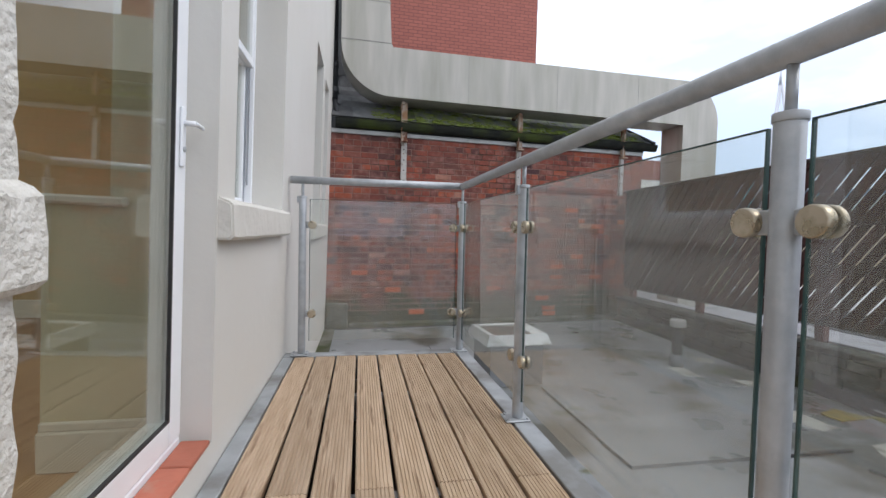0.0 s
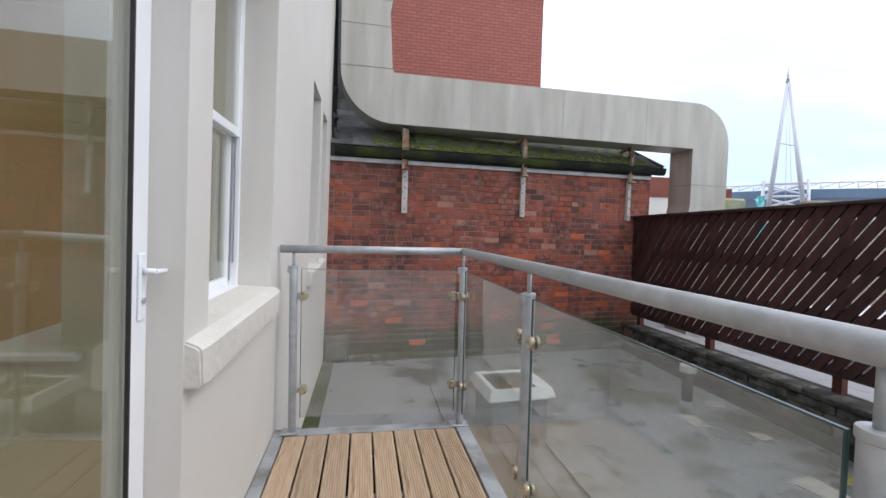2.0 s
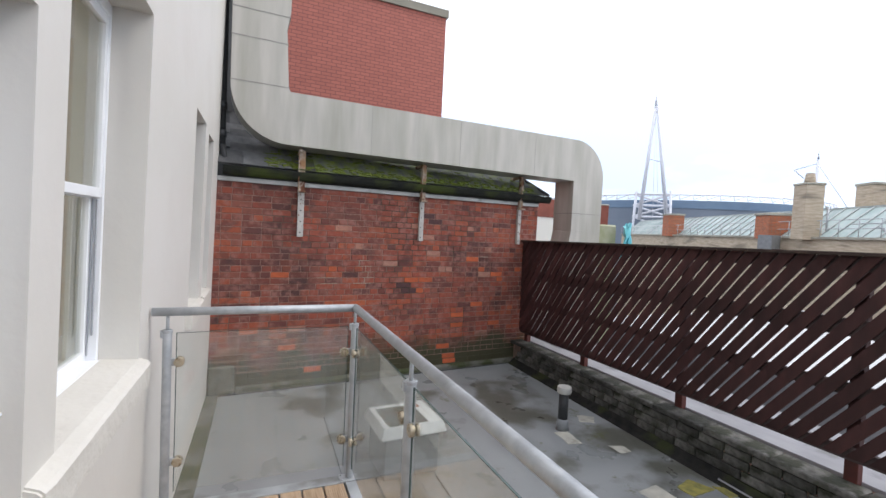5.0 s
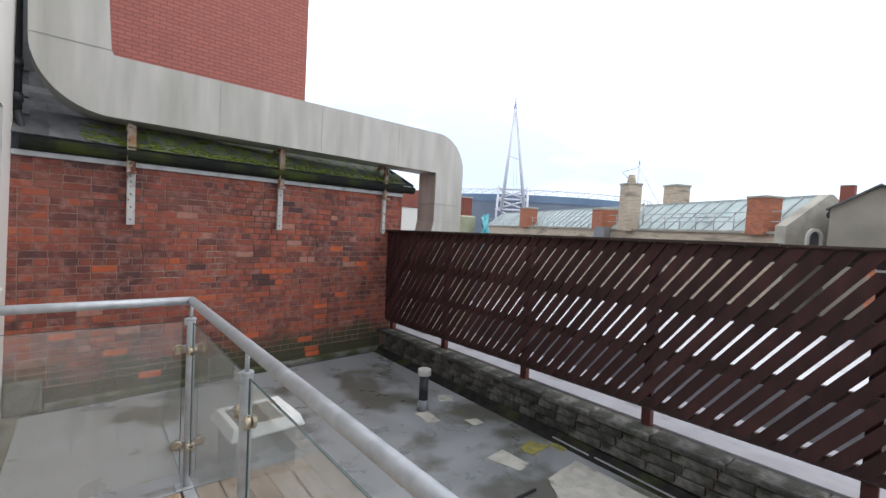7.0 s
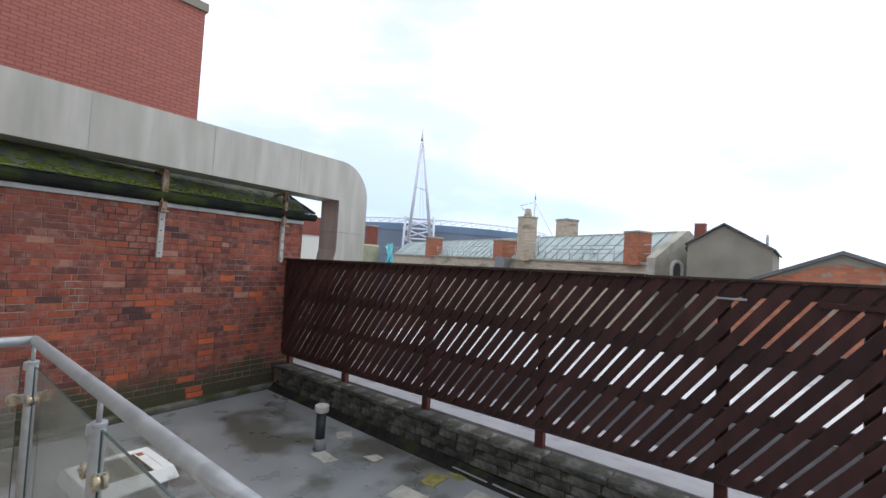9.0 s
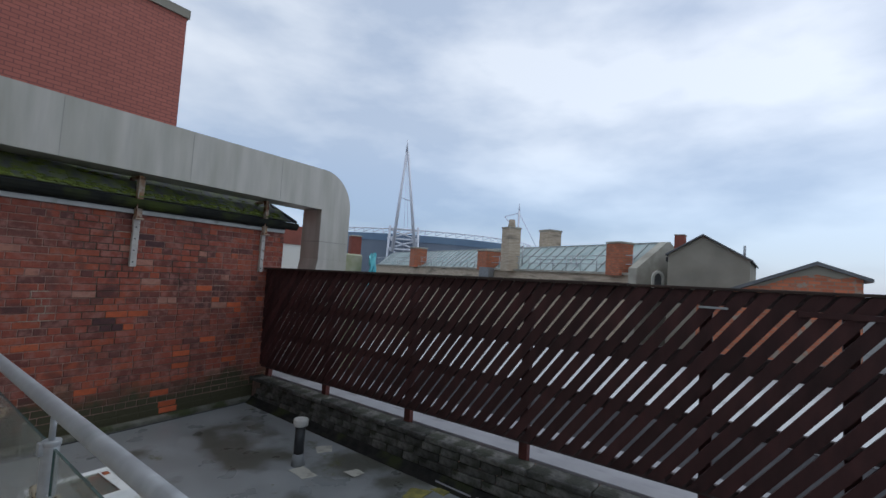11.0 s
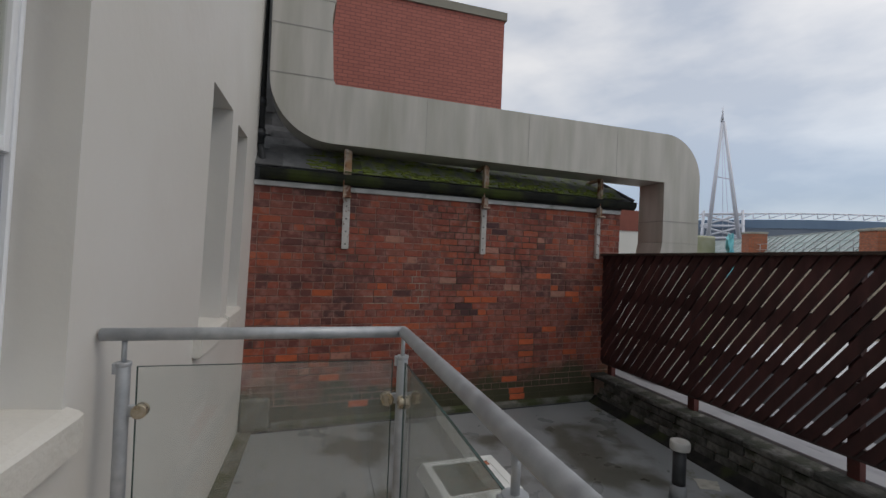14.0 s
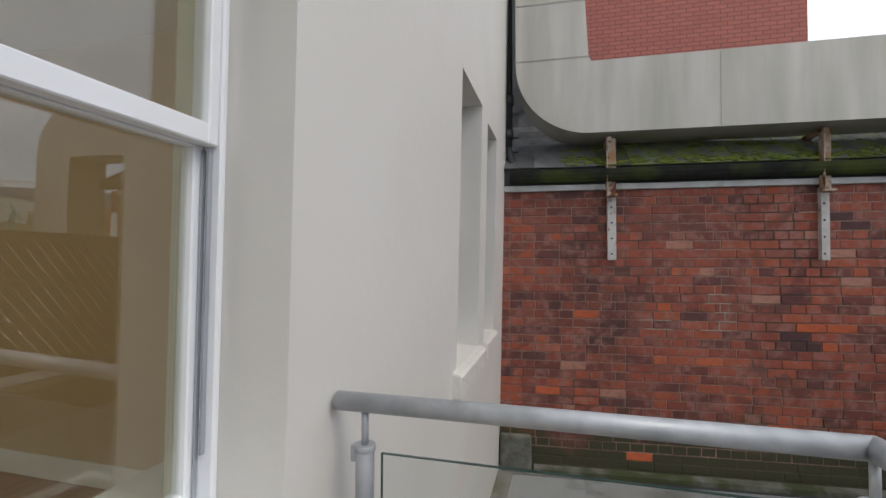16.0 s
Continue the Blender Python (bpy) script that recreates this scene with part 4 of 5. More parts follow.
fm = finish("foot", box(-0.036, 0.036, -0.046, 0.046, -0.34, -0.08, 0.004), M_POSTRED)
fence_in = Matrix.Translation(-fence.location)
for y in FP:
    for nm, me in (("post", pm), ("post_foot", fm)):
        o = new(nm, me)
        o.parent, o.matrix_parent_inverse = fence, fence_in
        o.location = (FX + 0.108, y, 0)
# steel straps across the joints of the near panels
part("strap", box(FX - 0.028, FX - 0.020, 0.36, 0.56, 1.375, 1.392, 0.002), M_GALV_D, fence, "grey steel strap")
part("batten", box(FX - 0.030, FX - 0.016, -0.50, -0.06, 1.36, 1.40, 0.002), M_FENCE, fence)
# slats, cut level at top and bottom
SP, SW, SK_ = 0.1477, 0.116, 0.78
zlen = FT - FB
y = 1.700 + 45 * SP


def slat(y0, hi):
    """The outline of a slat whose foot starts at y0, cut off at y = hi."""
    pts = [(y0, FB), (y0 + SW, FB), (y0 + SW - SK_ * zlen, FT), (y0 - SK_ * zlen, FT)]
    out = []
    for i, p in enumerate(pts):
        q = pts[(i + 1) % 4]
        if p[0] <= hi:
            out.append(p)
        if (p[0] - hi) * (q[0] - hi) < 0:
            k = (hi - p[0]) / (q[0] - p[0])
            out.append((hi, p[1] + k * (q[1] - p[1])))
    return out


full = finish("slat", prism(slat(0.0, 99), -0.013, 0.009, axis="x"), M_FENCE)
while y > -3.9:
    y -= SP
    if y + SW < 6.86:
        o = new("slat", full)
        o.location = (FX + 0.012 + 0.001 * (round(y * 7) % 3), y, 0)
    elif y - SK_ * zlen < 6.84:
        o = new("slat", finish("slat", prism(slat(y, 6.86), FX, FX + 0.022, axis="x"), M_FENCE))
    else:
        continue
    o.parent, o.matrix_parent_inverse = fence, fence_in
fence.rotation_euler.x = -0.0205

# ---- things on the flat roof ----
sky = thing("skylight", 1.77, 3.87, -0.6, "white-framed square rooflight on a grey curb", "skylight")
SM = Matrix.Translation((1.875, 4.165, -0.105)) @ Matrix.Rotation(radians(4), 4, "Z")
part("curb", box(-0.265, 0.265, -0.235, 0.235, -0.495, -0.10, 0.006, m=SM), M_CURB, sky)
f = bmesh.new()
for k, (hx, hy) in enumerate(((0.225, 0.21), (0.285, 0.255), (0.32, 0.29), (0.305, 0.275), (0.225, 0.21))):
    z = (-0.018, -0.008, -0.10, -0.115, -0.115)[k]
    ring_ = [f.verts.new(SM @ Vector((sx * hx, sy * hy, z))) for sx, sy in ((-1, -1), (1, -1), (1, 1), (-1, 1))]
    if k:
        for c in range(4):
            f.faces.new((last_[c], last_[(c + 1) % 4], ring_[(c + 1) % 4], ring_[c]))
    else:
        first_ = ring_
    last_ = ring_
for c in range(4):
    f.faces.new((last_[c], last_[(c + 1) % 4], first_[(c + 1) % 4], first_[c]))
bmesh.ops.recalc_face_normals(f, faces=f.faces)
bmesh.ops.bevel(f, geom=[e for e in f.edges], offset=0.004, segments=2, affect="EDGES")
part("frame", f, M_SKYFRAME, sky)
part("pane", box(-0.2245, 0.16, -0.2095, 0.2095, -0.028, -0.021, m=SM), M_WINGLASS, sky)
# Added sheet close under the pane, coloured like the reflected sky.
part("liner", box(-0.2245, 0.2245, -0.2095, 0.2095, -0.05, -0.035, m=SM), M_SKY_REFLECTION, sky)
part("blind_strip", box(0.1605, 0.2245, -0.2095, 0.2095, -0.034, -0.017, 0.002, m=SM), M_SKYFRAME, sky, "pale strip under the glass")
part("sticker", box(0.17, 0.215, 0.12, 0.185, -0.0165, -0.0155, m=SM), M_RUSTY_LABEL, sky, "small orange and brown sticker")

vent = thing("vent_pipe", 3.88, 4.34, -0.6, "black roof vent pipe with a pale cap and grey collar", "pipe")
part("collar", rod((3.88, 4.34, -0.6), (3.88, 4.34, -0.47), 0.075, 24, 0.062), M_CURB, vent)
part("pipe", rod((3.88, 4.34, -0.5), (3.88, 4.34, -0.15), 0.055, 24), M_BLACK, vent)
part("cap", rod((3.88, 4.34, -0.17), (3.88, 4.34, -0.09), 0.082, 24, bevel=0.012), M_VENTCAP, vent)


def patch(points, material, label, name="roof_patch", h=0.004, category="patch"):
    c = Vector((sum(p[0] for p in points) / len(points), sum(p[1] for p in points) / len(points)))
    pts = []
    for i, p in enumerate(points):
        q = points[(i + 1) % len(points)]
        for k in range(5):
            v = Vector(p).lerp(Vector(q), k / 5)
            pts.append(tuple(v + (v - c).normalized() * (0.02 * noise.noise(Vector((v.x * 9, v.y * 9, 3)))) if k else v))
    ob = part(name, prism(pts, -0.6005, -0.6 + h, axis="z"), material, None, label)
    return tagged(ob, kind="structure") if name == "felt_overlay" else tagged(ob, category=category)


patch([(3.73, 4.29), (3.90, 4.27), (3.87, 3.97), (3.71, 4.01)], M_PATCH, "pale square repair patch on the roof felt")
patch([(4.22, 4.44), (4.31, 4.61), (4.50, 4.51), (4.38, 4.36)], M_PATCH, "pale square repair patch on the roof felt")
patch([(4.12, 3.85), (4.28, 3.80), (4.27, 3.67), (4.13, 3.68)], M_PATCH, "small pale repair patch on the roof felt")
patch([(3.74, 3.08), (4.00, 3.11), (4.02, 2.77), (3.85, 2.74)], M_PATCH, "pale square repair patch on the roof felt")
patch([(3.97, 2.50), (4.46, 2.55), (4.50, 1.45), (3.72, 1.40), (3.80, 2.27)], M_PATCH, "large pale repair patch on the roof felt", h=0.006)
patch([(3.62, 1.30), (4.58, 1.34), (4.56, 0.3), (3.6, 0.35)], M_PATCH, "large pale repair patch on the roof felt", h=0.006)
patch([(4.17, 3.02), (4.38, 3.08), (4.48, 2.88), (4.18, 2.86)], M_YELLOW, "yellow lichened patch on the roof felt", h=0.008)
patch([(4.50, 2.93), (4.60, 2.86), (4.61, 2.74), (4.49, 2.74)], M_YELLOW, "yellow lichened patch on the roof felt", h=0.008)
patch([(2.1, 2.46), (3.72, 2.455), (3.73, 3.87), (2.1, 3.85)], M_FLOOR, "raised grey felt overlay on the flat roof", "felt_overlay", 0.022, "roofing felt")
part("felt_edge", box(3.05, 3.73, 2.440, 2.452, -0.6, -0.578, 0.003), M_BLACK, None, "black edge of the felt overlay", kind="structure")

strip = box(-0.009, 0.009, -0.72, 0.10, 0.0, 0.010, 0.003)
box(-0.016, 0.002, 0.16, 0.62, 0.0, 0.008, 0.003, strip)
bmesh.ops.transform(strip, matrix=Matrix.Translation((4.635, 2.35, -0.572)) @ Matrix.Rotation(radians(-1.2), 4, "Z") @ Matrix.Rotation(radians(-25), 4, "Y"), verts=strip.verts)
tagged(part("flashing_strip", strip, M_ROOFEDGE, None, "broken pale metal strip lying on the black fillet"), category="metal strip")

# ---- the tower behind ----
tower = thing("brick_tower_block", 0.0, 13.0, -8.0, "plain red brick block with a grey coping behind the roofs", "building")
TM = Matrix.Translation((4.95, 11.45, 0)) @ Matrix.Rotation(radians(2), 4, "Z")
part("tower_wall", box(-9.0, 0.0, 0.0, 6.0, -8.0, 7.3, m=TM), M_TOWER, tower)
part("coping", box(-9.05, 0.05, -0.05, 6.05, 7.3, 7.5, m=TM), M_GREYREND, tower)

# ---- beyond the fence ----
part("ground", box(-900, 1500, -900, 1500, -8.3, -8.0), M_GROUND, None, "street level far below the roofs", kind="structure")
low = thing("neighbouring_roof", 9.0, 1.0, -8.0, "pale flat roof of the building beyond the fence", "building")
part("building_wall", box(5.02, 14.5, -12.0, 9.0, -8.0, -0.42), M_GREYREND, low)
part("roof_edge", box(5.02, 6.5, -12.0, 9.0, -0.42, -0.36), M_ROOFEDGE, low)
part("dark_roof", box(6.5, 8.4, -12.0, 9.0, -0.42, -0.38), M_DARKROOF, low)
part("pale_roof", box(8.4, 16.5, -12.0, 9.0, -0.42, -0.34), M_WHITEROOF, low)
own = thing("house_block_below", 2.0, 0.0, -8.0, "lower storeys of the building under the flat roof", "building")
part("lower_walls", box(-5.1, 4.8, -6.0, 7.1, -8.0, -0.86), M_RED_FLAT, own)

g = thing("algae_covered_wall", 7.0, 7.4, -0.4, "greenish algae-covered wall end beside the duct", "wall")
part("wall_block", box(6.55, 7.05, 7.0, 7.8, -8.0, 1.92, 0.03), M_GREENISH, g)
t_ = bmesh.new()
bmesh.ops.create_grid(t_, x_segments=14, y_segments=14, size=0.35)
for v in t_.verts:
    v.co = Vector((7.28 + 0.75 * v.co.x, 6.97 + 0.45 * v.co.x, 1.60 + 1.0 * v.co.y)) + 0.12 * Vector((noise.noise(v.co * 6), noise.noise(v.co * 5 + Vector((3, 0, 0))), noise.noise(v.co * 7)))
tagged(part("tarpaulin", t_, M_TARP, None, "crumpled blue tarpaulin over the wall end", True), category="tarpaulin")
bk = thing("rendered_back_wall", 6.6, 9.6, -8.0, "white rendered wall with a brick top behind the duct", "building")
part("render_wall", box(6.0, 8.4, 9.4, 9.7, -8.0, 2.1), M_INT_WHITE, bk)
part("brick_top", box(6.0, 8.4, 9.38, 9.72, 2.1, 2.55), M_RED_FLAT, bk)

# market hall with a glazed roof
HA, HB = Vector((23.9, 6.0, 0)), Vector((42.4, 43.2, 0))
HD = (HB - HA).normalized()
HN = Vector((HD.y, -HD.x, 0))
HM = Matrix.Translation(HA) @ Matrix(((HD.x, HN.x, 0), (HD.y, HN.y, 0), (0, 0, 1))).to_4x4()
HL = (HB - HA).length
hall = thing("market_hall", 33, 24, -8.0, "long beige stone hall with a green glazed roof", "building")
part("hall_wall", box(0, HL, 0, 4.4, -8.0, 2.15, m=HM), M_BEIGE, hall)
part("parapet_coping", box(-0.1, HL, -0.15, 0.25, 2.15, 2.27, m=HM), M_STONE, hall)
gz = bmesh.new()
n = 46
for i in range(n):
    a, c = HL * i / n + 0.05, HL * (i + 1) / n - 0.05
    prism([(a, 0), (c, 0), (c, 0.02), (a, 0.02)], 0.0, 2.6, gz, m=HM @ Matrix.Translation((0, 0.3, 2.25)) @ Matrix.Rotation(radians(40), 4, "X"))
part("roof_glazing", gz, M_GLAZING, hall)
for i in range(0, n + 1):
    part("glazing_bar", box(HL * i / n - 0.05, HL * i / n + 0.05, 0.0, 2.62, 0.0, 0.07, m=HM @ Matrix.Translation((0, 0.3, 2.25)) @ Matrix.Rotation(radians(40), 4, "X")), M_GLASSROOF_FRAME, hall)
part("ridge", box(0, HL, 2.25, 2.5, 3.9, 4.02, m=HM), M_GLASSROOF_FRAME, hall)
part("far_slope", prism([(2.4, 3.9), (4.4, 2.2), (2.4, 2.2)], 0.0, HL, m=HM, axis="x"), M_FARROOF, hall)
gr = bmesh.new()
for i in range(36):
    rod((1.2 * i, 0.1, 2.25), (1.2 * i, 0.1, 3.15), 0.025, 5, bm=gr)
for z in (2.7, 3.15):
    rod((0.0, 0.1, z), (42.0 if HL > 42 else HL, 0.1, z), 0.022, 5, bm=gr)
bmesh.ops.transform(gr, matrix=HM, verts=gr.verts)
part("guard_rail", gr, M_GALV, hall)
# the hall's gable with round-headed windows
gb = thing("hall_gable", 24, 5.5, -8.0, "pale stone gable with round-headed windows", "building")
GM = HM @ Matrix.Translation((-0.5, 0, 0))
part("gable_wall", prism([(-0.2, -8), (-0.2, 2.5), (1.95, 3.98), (2.15, 3.98), (4.3, 2.5), (4.3, -8)], 0.0, 0.5, m=GM, axis="x"), M_STONE, gb)
for c, z, r in ((1.25, 2.05, 0.3), (2.45, 2.05, 0.3)):
    wv = prism([(c - r, z - 0.9), *[(c + r * math.cos(radians(a)), z + r * math.sin(radians(a))) for a in range(180, -1, -20)][0:0], (c + r, z - 0.9),
                *[(c + r * math.cos(radians(a)), z + r * math.sin(radians(a))) for a in range(0, 181, 20)]], -0.02, 0.0, m=GM, axis="x")
    part("arched_window", wv, M_FARROOF, gb)
    sur = bmesh.new()
    pts = [(c + q * math.cos(radians(a)), z + q * math.sin(radians(a))) for q, st in ((r, range(0, 181, 20)), (r + 0.13, range(180, -1, -20))) for a in st]
    for k in range(9):
        prism([pts[k], pts[k + 1], pts[18 - k], pts[19 - k]], -0.10, 0.0, sur, m=GM, axis="x")
    for sx in (c - r - 0.13, c + r):
        prism([(sx, z - 0.9), (sx, z), (sx + 0.13, z), (sx + 0.13, z - 0.9)], -0.10, 0.0, sur, m=GM, axis="x")
    part("window_surround", sur, M_INT_WHITE, gb)
rw = rod((-0.02, 2.0, 3.1), (0.0, 2.0, 3.1), 0.15, 20)
bmesh.ops.transform(rw, matrix=GM, verts=rw.verts)
part("round_window", rw, M_DARKROOF, gb)


def chimney(x, y, w, z0, z1, material, label, turn=-26, name="chimney"):
    c = thing(name, x, y, z0, label, "chimney")
    M = Matrix.Translation((x, y, 0)) @ Matrix.Rotation(radians(turn), 4, "Z")
    part("shaft", box(-w / 2, w / 2, -w / 2, w / 2, z0, z1 - 0.12 * w, m=M), material, c)
    part("chimney_cap", box(-w * 0.55, w * 0.55, -w * 0.55, w * 0.55, z1 - 0.12 * w, z1, m=M, bevel=0.02), M_STONE, c)
    return c


chimney(24.45, 6.75, 0.92, 2.1, 3.85, M_CHIMNEY, "square red brick chimney on the hall parapet")
chimney(30.2, 18.1, 1.35, 2.1, 3.7, M_CHIMNEY, "square red brick chimney on the hall parapet")
chimney(36.3, 30.6, 1.35, 2.1, 4.2, M_CHIMNEY, "square red brick chimney on the hall parapet")
chimney(15.2, 16.6, 0.5, -8.0, 3.2, M_RED_FLAT, "narrow red brick chimney beside the duct")
tall = chimney(28.4, 15.3, 0.95, 2.1, 5.2, M_BEIGE, "tall beige stone chimney with a pot and aerial")
part("chimney_pot", rod((28.4, 15.3, 5.2), (28.4, 15.3, 5.75), 0.28, 12, 0.2), M_BEIGE, tall)
chimney(42.0, 18.4, 1.5, -8.0, 6.6, M_BEIGE, "distant square beige tower")
gc = thing("parapet_box", 28.6, 16.9, 1.0, "grey metal box on the hall wall", "box")
part("box_body", box(28.2, 29.0, 16.9, 17.7, 0.9, 2.3), M_CURB, gc)
bl = rod((28.9, 14.6, 2.2), (28.9, 14.6, 3.9), 0.05)
rod((28.9, 14.6, 3.9), (29.3, 14.9, 3.9), 0.05, bm=bl)
tagged(part("flue_pipe", bl, M_GALV, None, "thin pipe on the hall parapet"), category="pipe")
lad = bmesh.new()
for dx in (0, 0.5):
    rod((26.2 + dx, 9.4 + dx, 0.8), (26.4 + dx, 9.8 + dx, 3.2), 0.04, 8, bm=lad)
for k in range(6):
    rod((26.2, 9.45, 1.0 + 0.35 * k), (26.9, 10.1, 1.0 + 0.35 * k), 0.03, 8, bm=lad)
rod((26.2, 9.4, 1.2), (27.6, 11.8, 2.8), 0.05, 8, bm=lad)
rod((25.4, 8.4, 2.95), (27.8, 13.0, 2.95), 0.03, 8, bm=lad)
tagged(part("roof_ladder", lad, M_GALV, None, "metal access ladder and rail on the hall wall"), category="ladder")

# grey rendered house and its chimney
hs = thing("grey_rendered_house", 23, 2.5, -8.0, "grey rendered gabled house with a slate roof", "house")
part("wall", prism([(1.08, -8), (1.08, 2.96), (2.75, 3.95), (4.08, 3.14), (4.08, -8)], 22.4, 28.0, axis="x"), M_GREYREND, hs)
part("roof", prism([(0.98, 2.90), (0.98, 2.97), (2.75, 4.04), (4.18, 3.15), (4.18, 3.08), (2.75, 3.97)], 22.25, 28.1, axis="x"), M_FARROOF, hs)
chimney(23.2, 3.75, 0.42, 3.0, 4.1, M_RED_FLAT, "small red brick chimney on the rendered house", 0)
ap = rod((22.9, 1.3, 3.0), (22.9, 1.3, 3.6), 0.05)
tagged(part("flue_pipe", ap, M_GALV, None, "short flue on the rendered house"), category="pipe")

# red brick gable
bg = thing("brick_gable_house", 14, -0.3, -8.0, "orange-red brick gable with a slate roof verge", "house")
part("wall", prism([(-1.42, -8), (-1.42, 2.12), (-0.60, 2.42), (1.9, 1.30), (1.9, -8)], 14.6, 18.0, axis="x"), M_GABLE, bg)
part("roof", prism([(-1.58, 2.06), (-1.58, 2.14), (-0.60, 2.51), (2.1, 1.33), (2.1, 1.24), (-0.60, 2.42)], 14.45, 18.1, axis="x"), M_FARROOF, bg)
part("gable_render", prism([(-1.25, 2.17), (-0.60, 2.41), (0.75, 1.81), (0.35, 1.90), (-0.1, 2.10), (-0.6, 2.20), (-0.95, 2.12)], 14.57, 14.6, axis="x"), M_GREYREND, bg, "patch of grey render at the top")

# stadium with its mast
st = thing("stadium", 300, 260, -8.0, "distant stadium bowl in grey and blue cladding", "stadium")
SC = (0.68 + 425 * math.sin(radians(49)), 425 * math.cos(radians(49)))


def ring(r0, r1, z0, z1, n=72):
    bm = bmesh.new()
    vs = []
    for i in range(n):
        a = 2 * math.pi * i / n
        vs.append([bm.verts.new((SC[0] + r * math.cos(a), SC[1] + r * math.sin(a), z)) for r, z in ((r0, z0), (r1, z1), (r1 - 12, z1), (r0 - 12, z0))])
    for i in range(n):
        j = (i + 1) % n
        for k in range(4):
            bm.faces.new((vs[i][k], vs[j][k], vs[j][(k + 1) % 4], vs[i][(k + 1) % 4]))
    return bm


part("bowl", ring(104, 108, -8, 22.5), M_STADIUM, st)
part("blue_band", ring(108.5, 109, 22.5, 27.5), M_STADBLUE, st)
tr = bmesh.new()
n = 90
for i in range(n):
    a, b_ = 2 * math.pi * i / n, 2 * math.pi * (i + 1) / n
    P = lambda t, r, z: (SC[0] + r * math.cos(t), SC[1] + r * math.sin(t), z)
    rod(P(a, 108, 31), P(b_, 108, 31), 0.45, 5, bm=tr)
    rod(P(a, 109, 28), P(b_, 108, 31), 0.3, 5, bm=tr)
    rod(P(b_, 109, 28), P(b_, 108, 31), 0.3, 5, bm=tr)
part("roof_truss", tr, M_WHITE_STEEL, st)


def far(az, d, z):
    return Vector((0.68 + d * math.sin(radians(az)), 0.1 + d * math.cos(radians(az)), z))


mast = thing("stadium_mast", 220, 210, -8.0, "white steel A-frame mast of the stadium", "mast")
ms_ = bmesh.new()
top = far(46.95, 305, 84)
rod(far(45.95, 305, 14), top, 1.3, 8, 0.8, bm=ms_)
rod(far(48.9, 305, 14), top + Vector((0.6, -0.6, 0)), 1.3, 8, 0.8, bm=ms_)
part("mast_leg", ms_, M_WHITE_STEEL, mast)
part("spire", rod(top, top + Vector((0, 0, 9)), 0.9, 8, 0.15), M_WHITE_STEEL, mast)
lb = bmesh.new()
zs = (8, 16, 23, 30)
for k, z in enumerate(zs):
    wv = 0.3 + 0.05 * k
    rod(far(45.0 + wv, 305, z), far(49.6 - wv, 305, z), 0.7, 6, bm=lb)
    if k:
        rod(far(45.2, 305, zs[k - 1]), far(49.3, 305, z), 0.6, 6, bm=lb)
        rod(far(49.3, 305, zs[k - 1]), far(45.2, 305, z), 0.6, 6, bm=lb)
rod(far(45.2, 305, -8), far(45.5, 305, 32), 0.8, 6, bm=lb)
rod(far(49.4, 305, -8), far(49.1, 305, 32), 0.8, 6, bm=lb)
part("base_lattice", lb, M_WHITE_STEEL, mast)
cb = bmesh.new()
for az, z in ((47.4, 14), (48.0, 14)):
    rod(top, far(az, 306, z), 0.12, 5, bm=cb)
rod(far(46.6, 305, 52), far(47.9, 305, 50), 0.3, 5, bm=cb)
part("cable", cb, M_WHITE_STEEL, mast)
mast2 = thing("stadium_mast", 350, 190, -8.0, "white steel mast at the stadium's far corner with cables", "mast")
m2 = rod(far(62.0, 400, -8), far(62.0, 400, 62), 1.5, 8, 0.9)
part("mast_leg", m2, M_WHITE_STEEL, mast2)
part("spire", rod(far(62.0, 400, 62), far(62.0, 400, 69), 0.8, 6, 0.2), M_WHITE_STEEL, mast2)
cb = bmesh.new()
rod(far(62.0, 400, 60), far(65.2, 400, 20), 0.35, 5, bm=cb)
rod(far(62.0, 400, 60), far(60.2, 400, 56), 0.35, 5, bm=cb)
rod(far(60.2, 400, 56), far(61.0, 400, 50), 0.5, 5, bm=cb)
part("cable", cb, M_WHITE_STEEL, mast2)

# ---- bricks of the wall ----
stack = {}


def brick_mesh(length, material):
    key = (round(length, 3), material.name)
    if key not in stack:
        bm = box(-length / 2, length / 2, 0.006, 0.05, 0.0, HC - 0.011, 0.003)
        stack[key] = finish("brick", bm, material)
    return stack[key]


# bricks that stand out by their tone, by place along the wall and height
ORANGE = ((0.85, 0.92), (1.49, 1.00), (1.83, 1.07), (1.0, -0.03), (0.48, 0.17), (1.39, -0.40), (3.88, 1.22), (3.96, 1.06), (4.32, 0.95), (4.35, 0.86), (2.94, 0.89),
          (2.93, 0.70), (3.84, 0.45), (3.50, 0.27), (3.51, 0.09), (2.4, -0.06), (3.23, -0.21), (4.33, 0.09), (3.34, -0.38), (3.47, -0.45), (4.75, 1.03), (2.7, 0.89))
PALE = ((3.99, 0.97), (3.31, 1.06), (2.46, 1.15), (3.10, 1.29))
SOOTY = ((2.71, 0.76), (2.75, 0.68), (3.03, 1.87), (3.03, 1.79), (2.57, 0.69))


def odd_brick(x, z, length):
    """The material of a brick that stands out, or None."""
    for places, m in ((ORANGE, M_BRICK_ORANGE), (PALE, M_BRICK_PALE), (SOOTY, M_BRICK_SOOTY)):
        for px, pz in places:
            if x - 0.01 <= px / math.cos(SK) < x + length + 0.01 and z <= pz < z + HC:
                return m
    return None


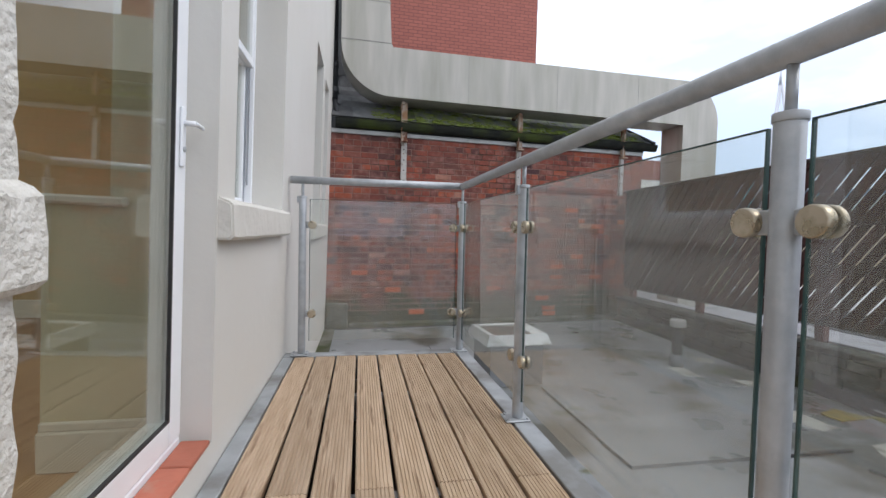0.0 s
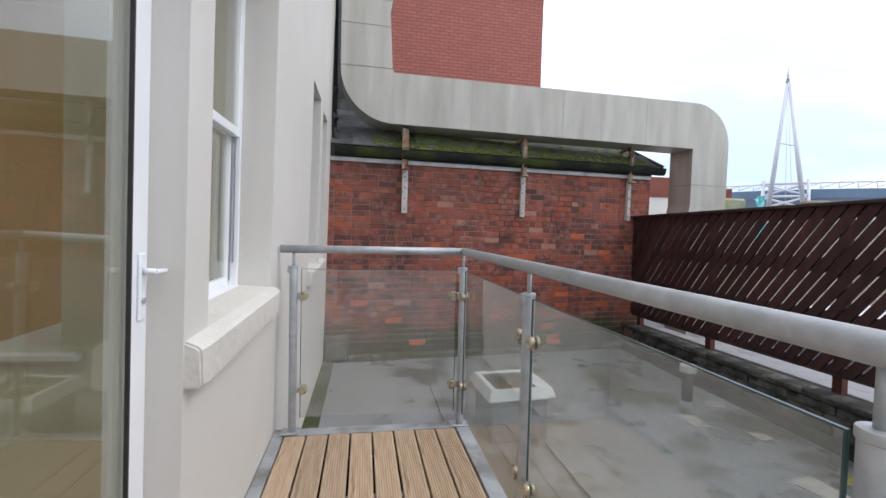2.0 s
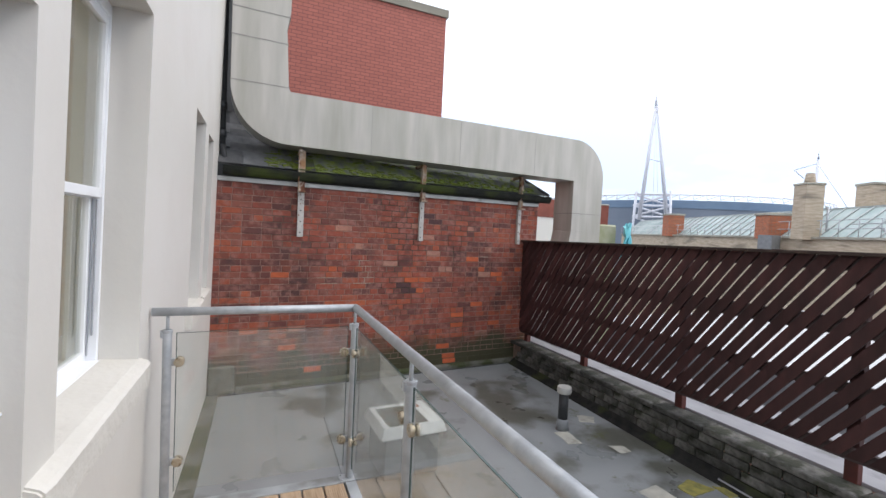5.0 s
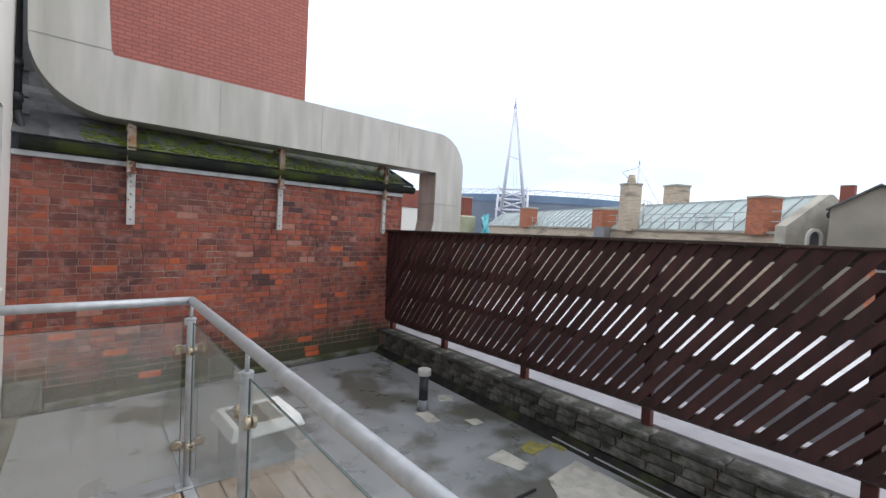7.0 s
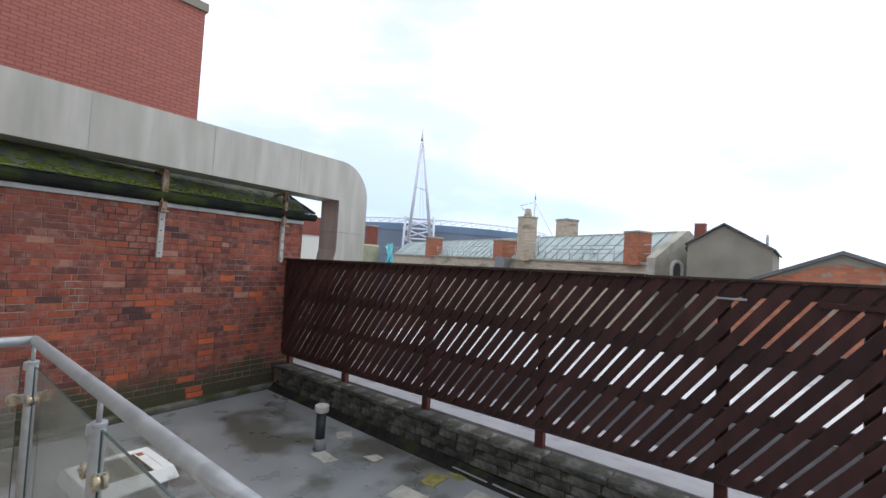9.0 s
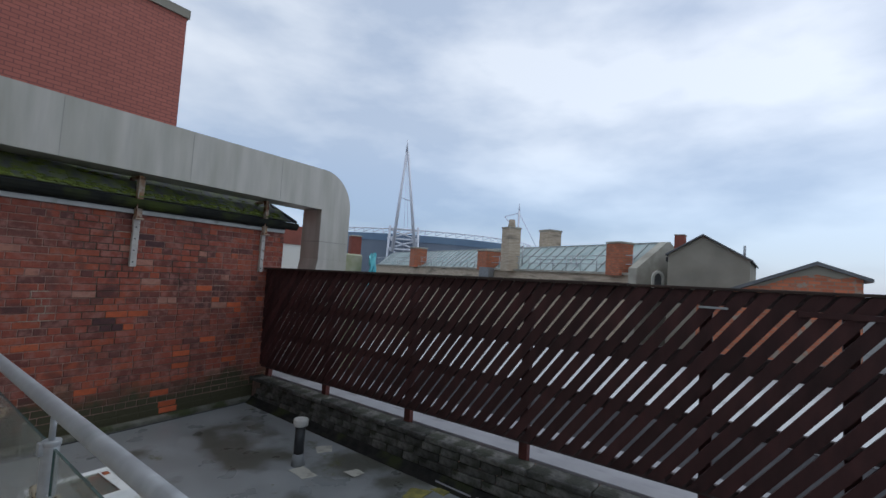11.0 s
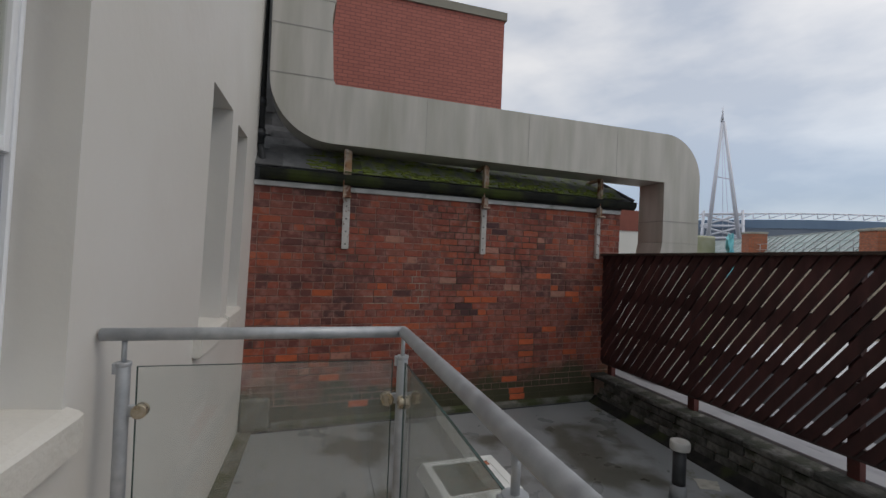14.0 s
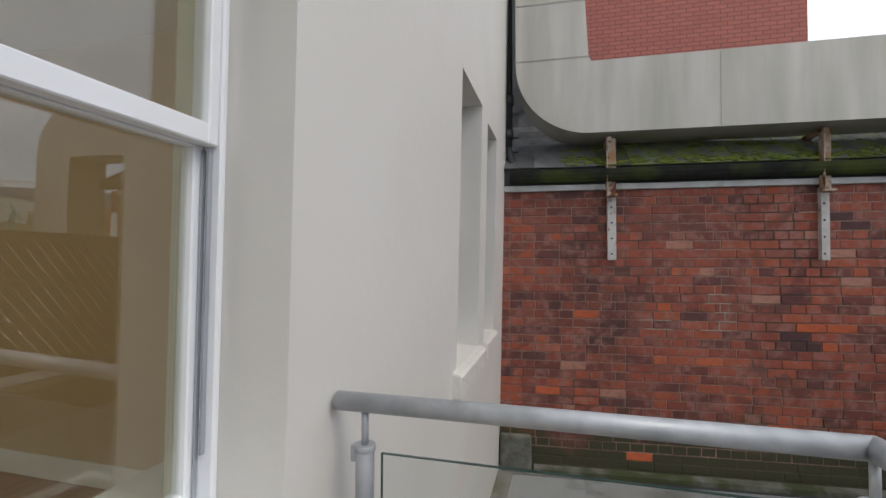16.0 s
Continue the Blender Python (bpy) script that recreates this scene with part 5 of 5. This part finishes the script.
rows_ = []
LEN = X2 / math.cos(SK)
nrow = int((TOPZ + 0.6) / HC)
rb = random.Random(5)
joined_v, joined_f = [], []
for r_ in range(nrow + 1):
    z = -0.6 + r_ * HC
    h = min(HC, TOPZ - z)
    if h < 0.03:
        continue
    x = -0.045
    header = r_ % 4 == 3
    first = True
    while x < LEN - 0.03:
        L_ = 0.115 if header or rb.random() < 0.14 else 0.232
        if rb.random() < 0.5 and first and not header:
            L_ = 0.115
        first = False
        L_ = min(L_, LEN - x - 0.002)
        rows_.append((x, z, round(L_, 3), h, rb.uniform(-0.004, 0.004)))
        x += L_ + 0.010
NEAR = [b for b in rows_ if 0.9 < b[0] < 3.6 and 0.35 < b[1] < 1.5][:262]
near_keys = {(b[0], b[1]) for b in NEAR}
big = bmesh.new()
tmpl = {}
for x, z, L_, h, d in rows_:
    M_ = WM @ Matrix.Translation((x + L_ / 2, d, z + 0.006))
    odd = odd_brick(x, z, L_)
    if odd or (x, z) in near_keys:
        o = new("brick", brick_mesh(L_, odd or M_BRICK))
        o.parent = wall_n
        o.matrix_basis = M_
    else:
        me = brick_mesh(L_, M_BRICK)
        n0 = len(joined_v)
        sc = (h - 0.012) / (HC - 0.012)
        joined_v.extend(tuple(M_ @ Vector((v.co.x, v.co.y, v.co.z * sc))) for v in me.vertices)
        joined_f.extend([tuple(n0 + i for i in p.vertices) for p in me.polygons])
jm = bpy.data.meshes.new("brickwork")
jm.from_pydata(joined_v, [], joined_f)
jm.materials.append(M_BRICK_I)
jo = new("brickwork", jm)
jo.parent = wall_n
tagged(jo, kind="stuff")

# a few joints newly pointed in pale mortar
rb = random.Random(3)
rn = int((1.21 + 0.6) / HC)
for cx, cr, n in ((1.88, rn, 5), (3.95, rn + 1, 1), (1.35, rn - 3, 2), (2.6, rn + 9, 1)):
    for k in range(n):
        w = rb.uniform(0.12, 0.3)
        x0 = cx + rb.uniform(-0.1, 0.06) - w / 2 + 0.1
        part("pointing", box(x0, x0 + w, 0.002, 0.02, -0.6 + (cr - k) * HC - 0.005, -0.6 + (cr - k) * HC + 0.005, m=WM), M_MORTAR_W, wall_n)
        if n > 2:
            xv = x0 + rb.uniform(0.02, w - 0.03)
            part("pointing", box(xv, xv + 0.008, 0.002, 0.02, -0.6 + (cr - k) * HC + 0.006, -0.6 + (cr - k + 1) * HC - 0.006, m=WM), M_MORTAR_W, wall_n)

# ---- parapet blocks ----
rb = random.Random(9)
for course, (z, h) in enumerate(((-0.56, 0.088), (-0.465, 0.088), (-0.37, 0.088))):
    y = -3.0 + 0.1 * course
    while y < 6.5:
        L_ = rb.choice((0.24, 0.25, 0.36, 0.45))
        key = ("block", L_, h)
        if key not in stack:
            stack[key] = finish("stone", box(-0.02, 0.05, -L_ / 2, L_ / 2, 0, h, 0.008), M_PARAPET)
        o = new("stone", stack[key])
        o.parent = bpy.data.objects["parapet_core"]
        o.location = (4.73 - rb.uniform(0, 0.012), y + L_ / 2, z)
        y += L_ + 0.012
ln = 0
y = -3.0
while y < 6.6:
    L_ = 0.62
    if "cope" not in stack:
        stack["cope"] = finish("stone", box(-0.035, 0.21, -0.305, 0.305, 0, 0.055, 0.010), M_PARAPET)
    o = new("stone", stack["cope"])
    o.parent = bpy.data.objects["parapet_core"]
    o.location = (4.72 + rb.uniform(-0.008, 0.008), y + 0.31, -0.272)
    y += L_

# the parapet and its coping rise gently towards the near end
TILT = Matrix.Translation((0, 6.86, 0)) @ Matrix.Rotation(-0.012, 4, "X") @ Matrix.Translation((0, -6.86, 0))
for nm in ("parapet_core", "pale_coping"):
    bpy.data.objects[nm].matrix_basis = TILT
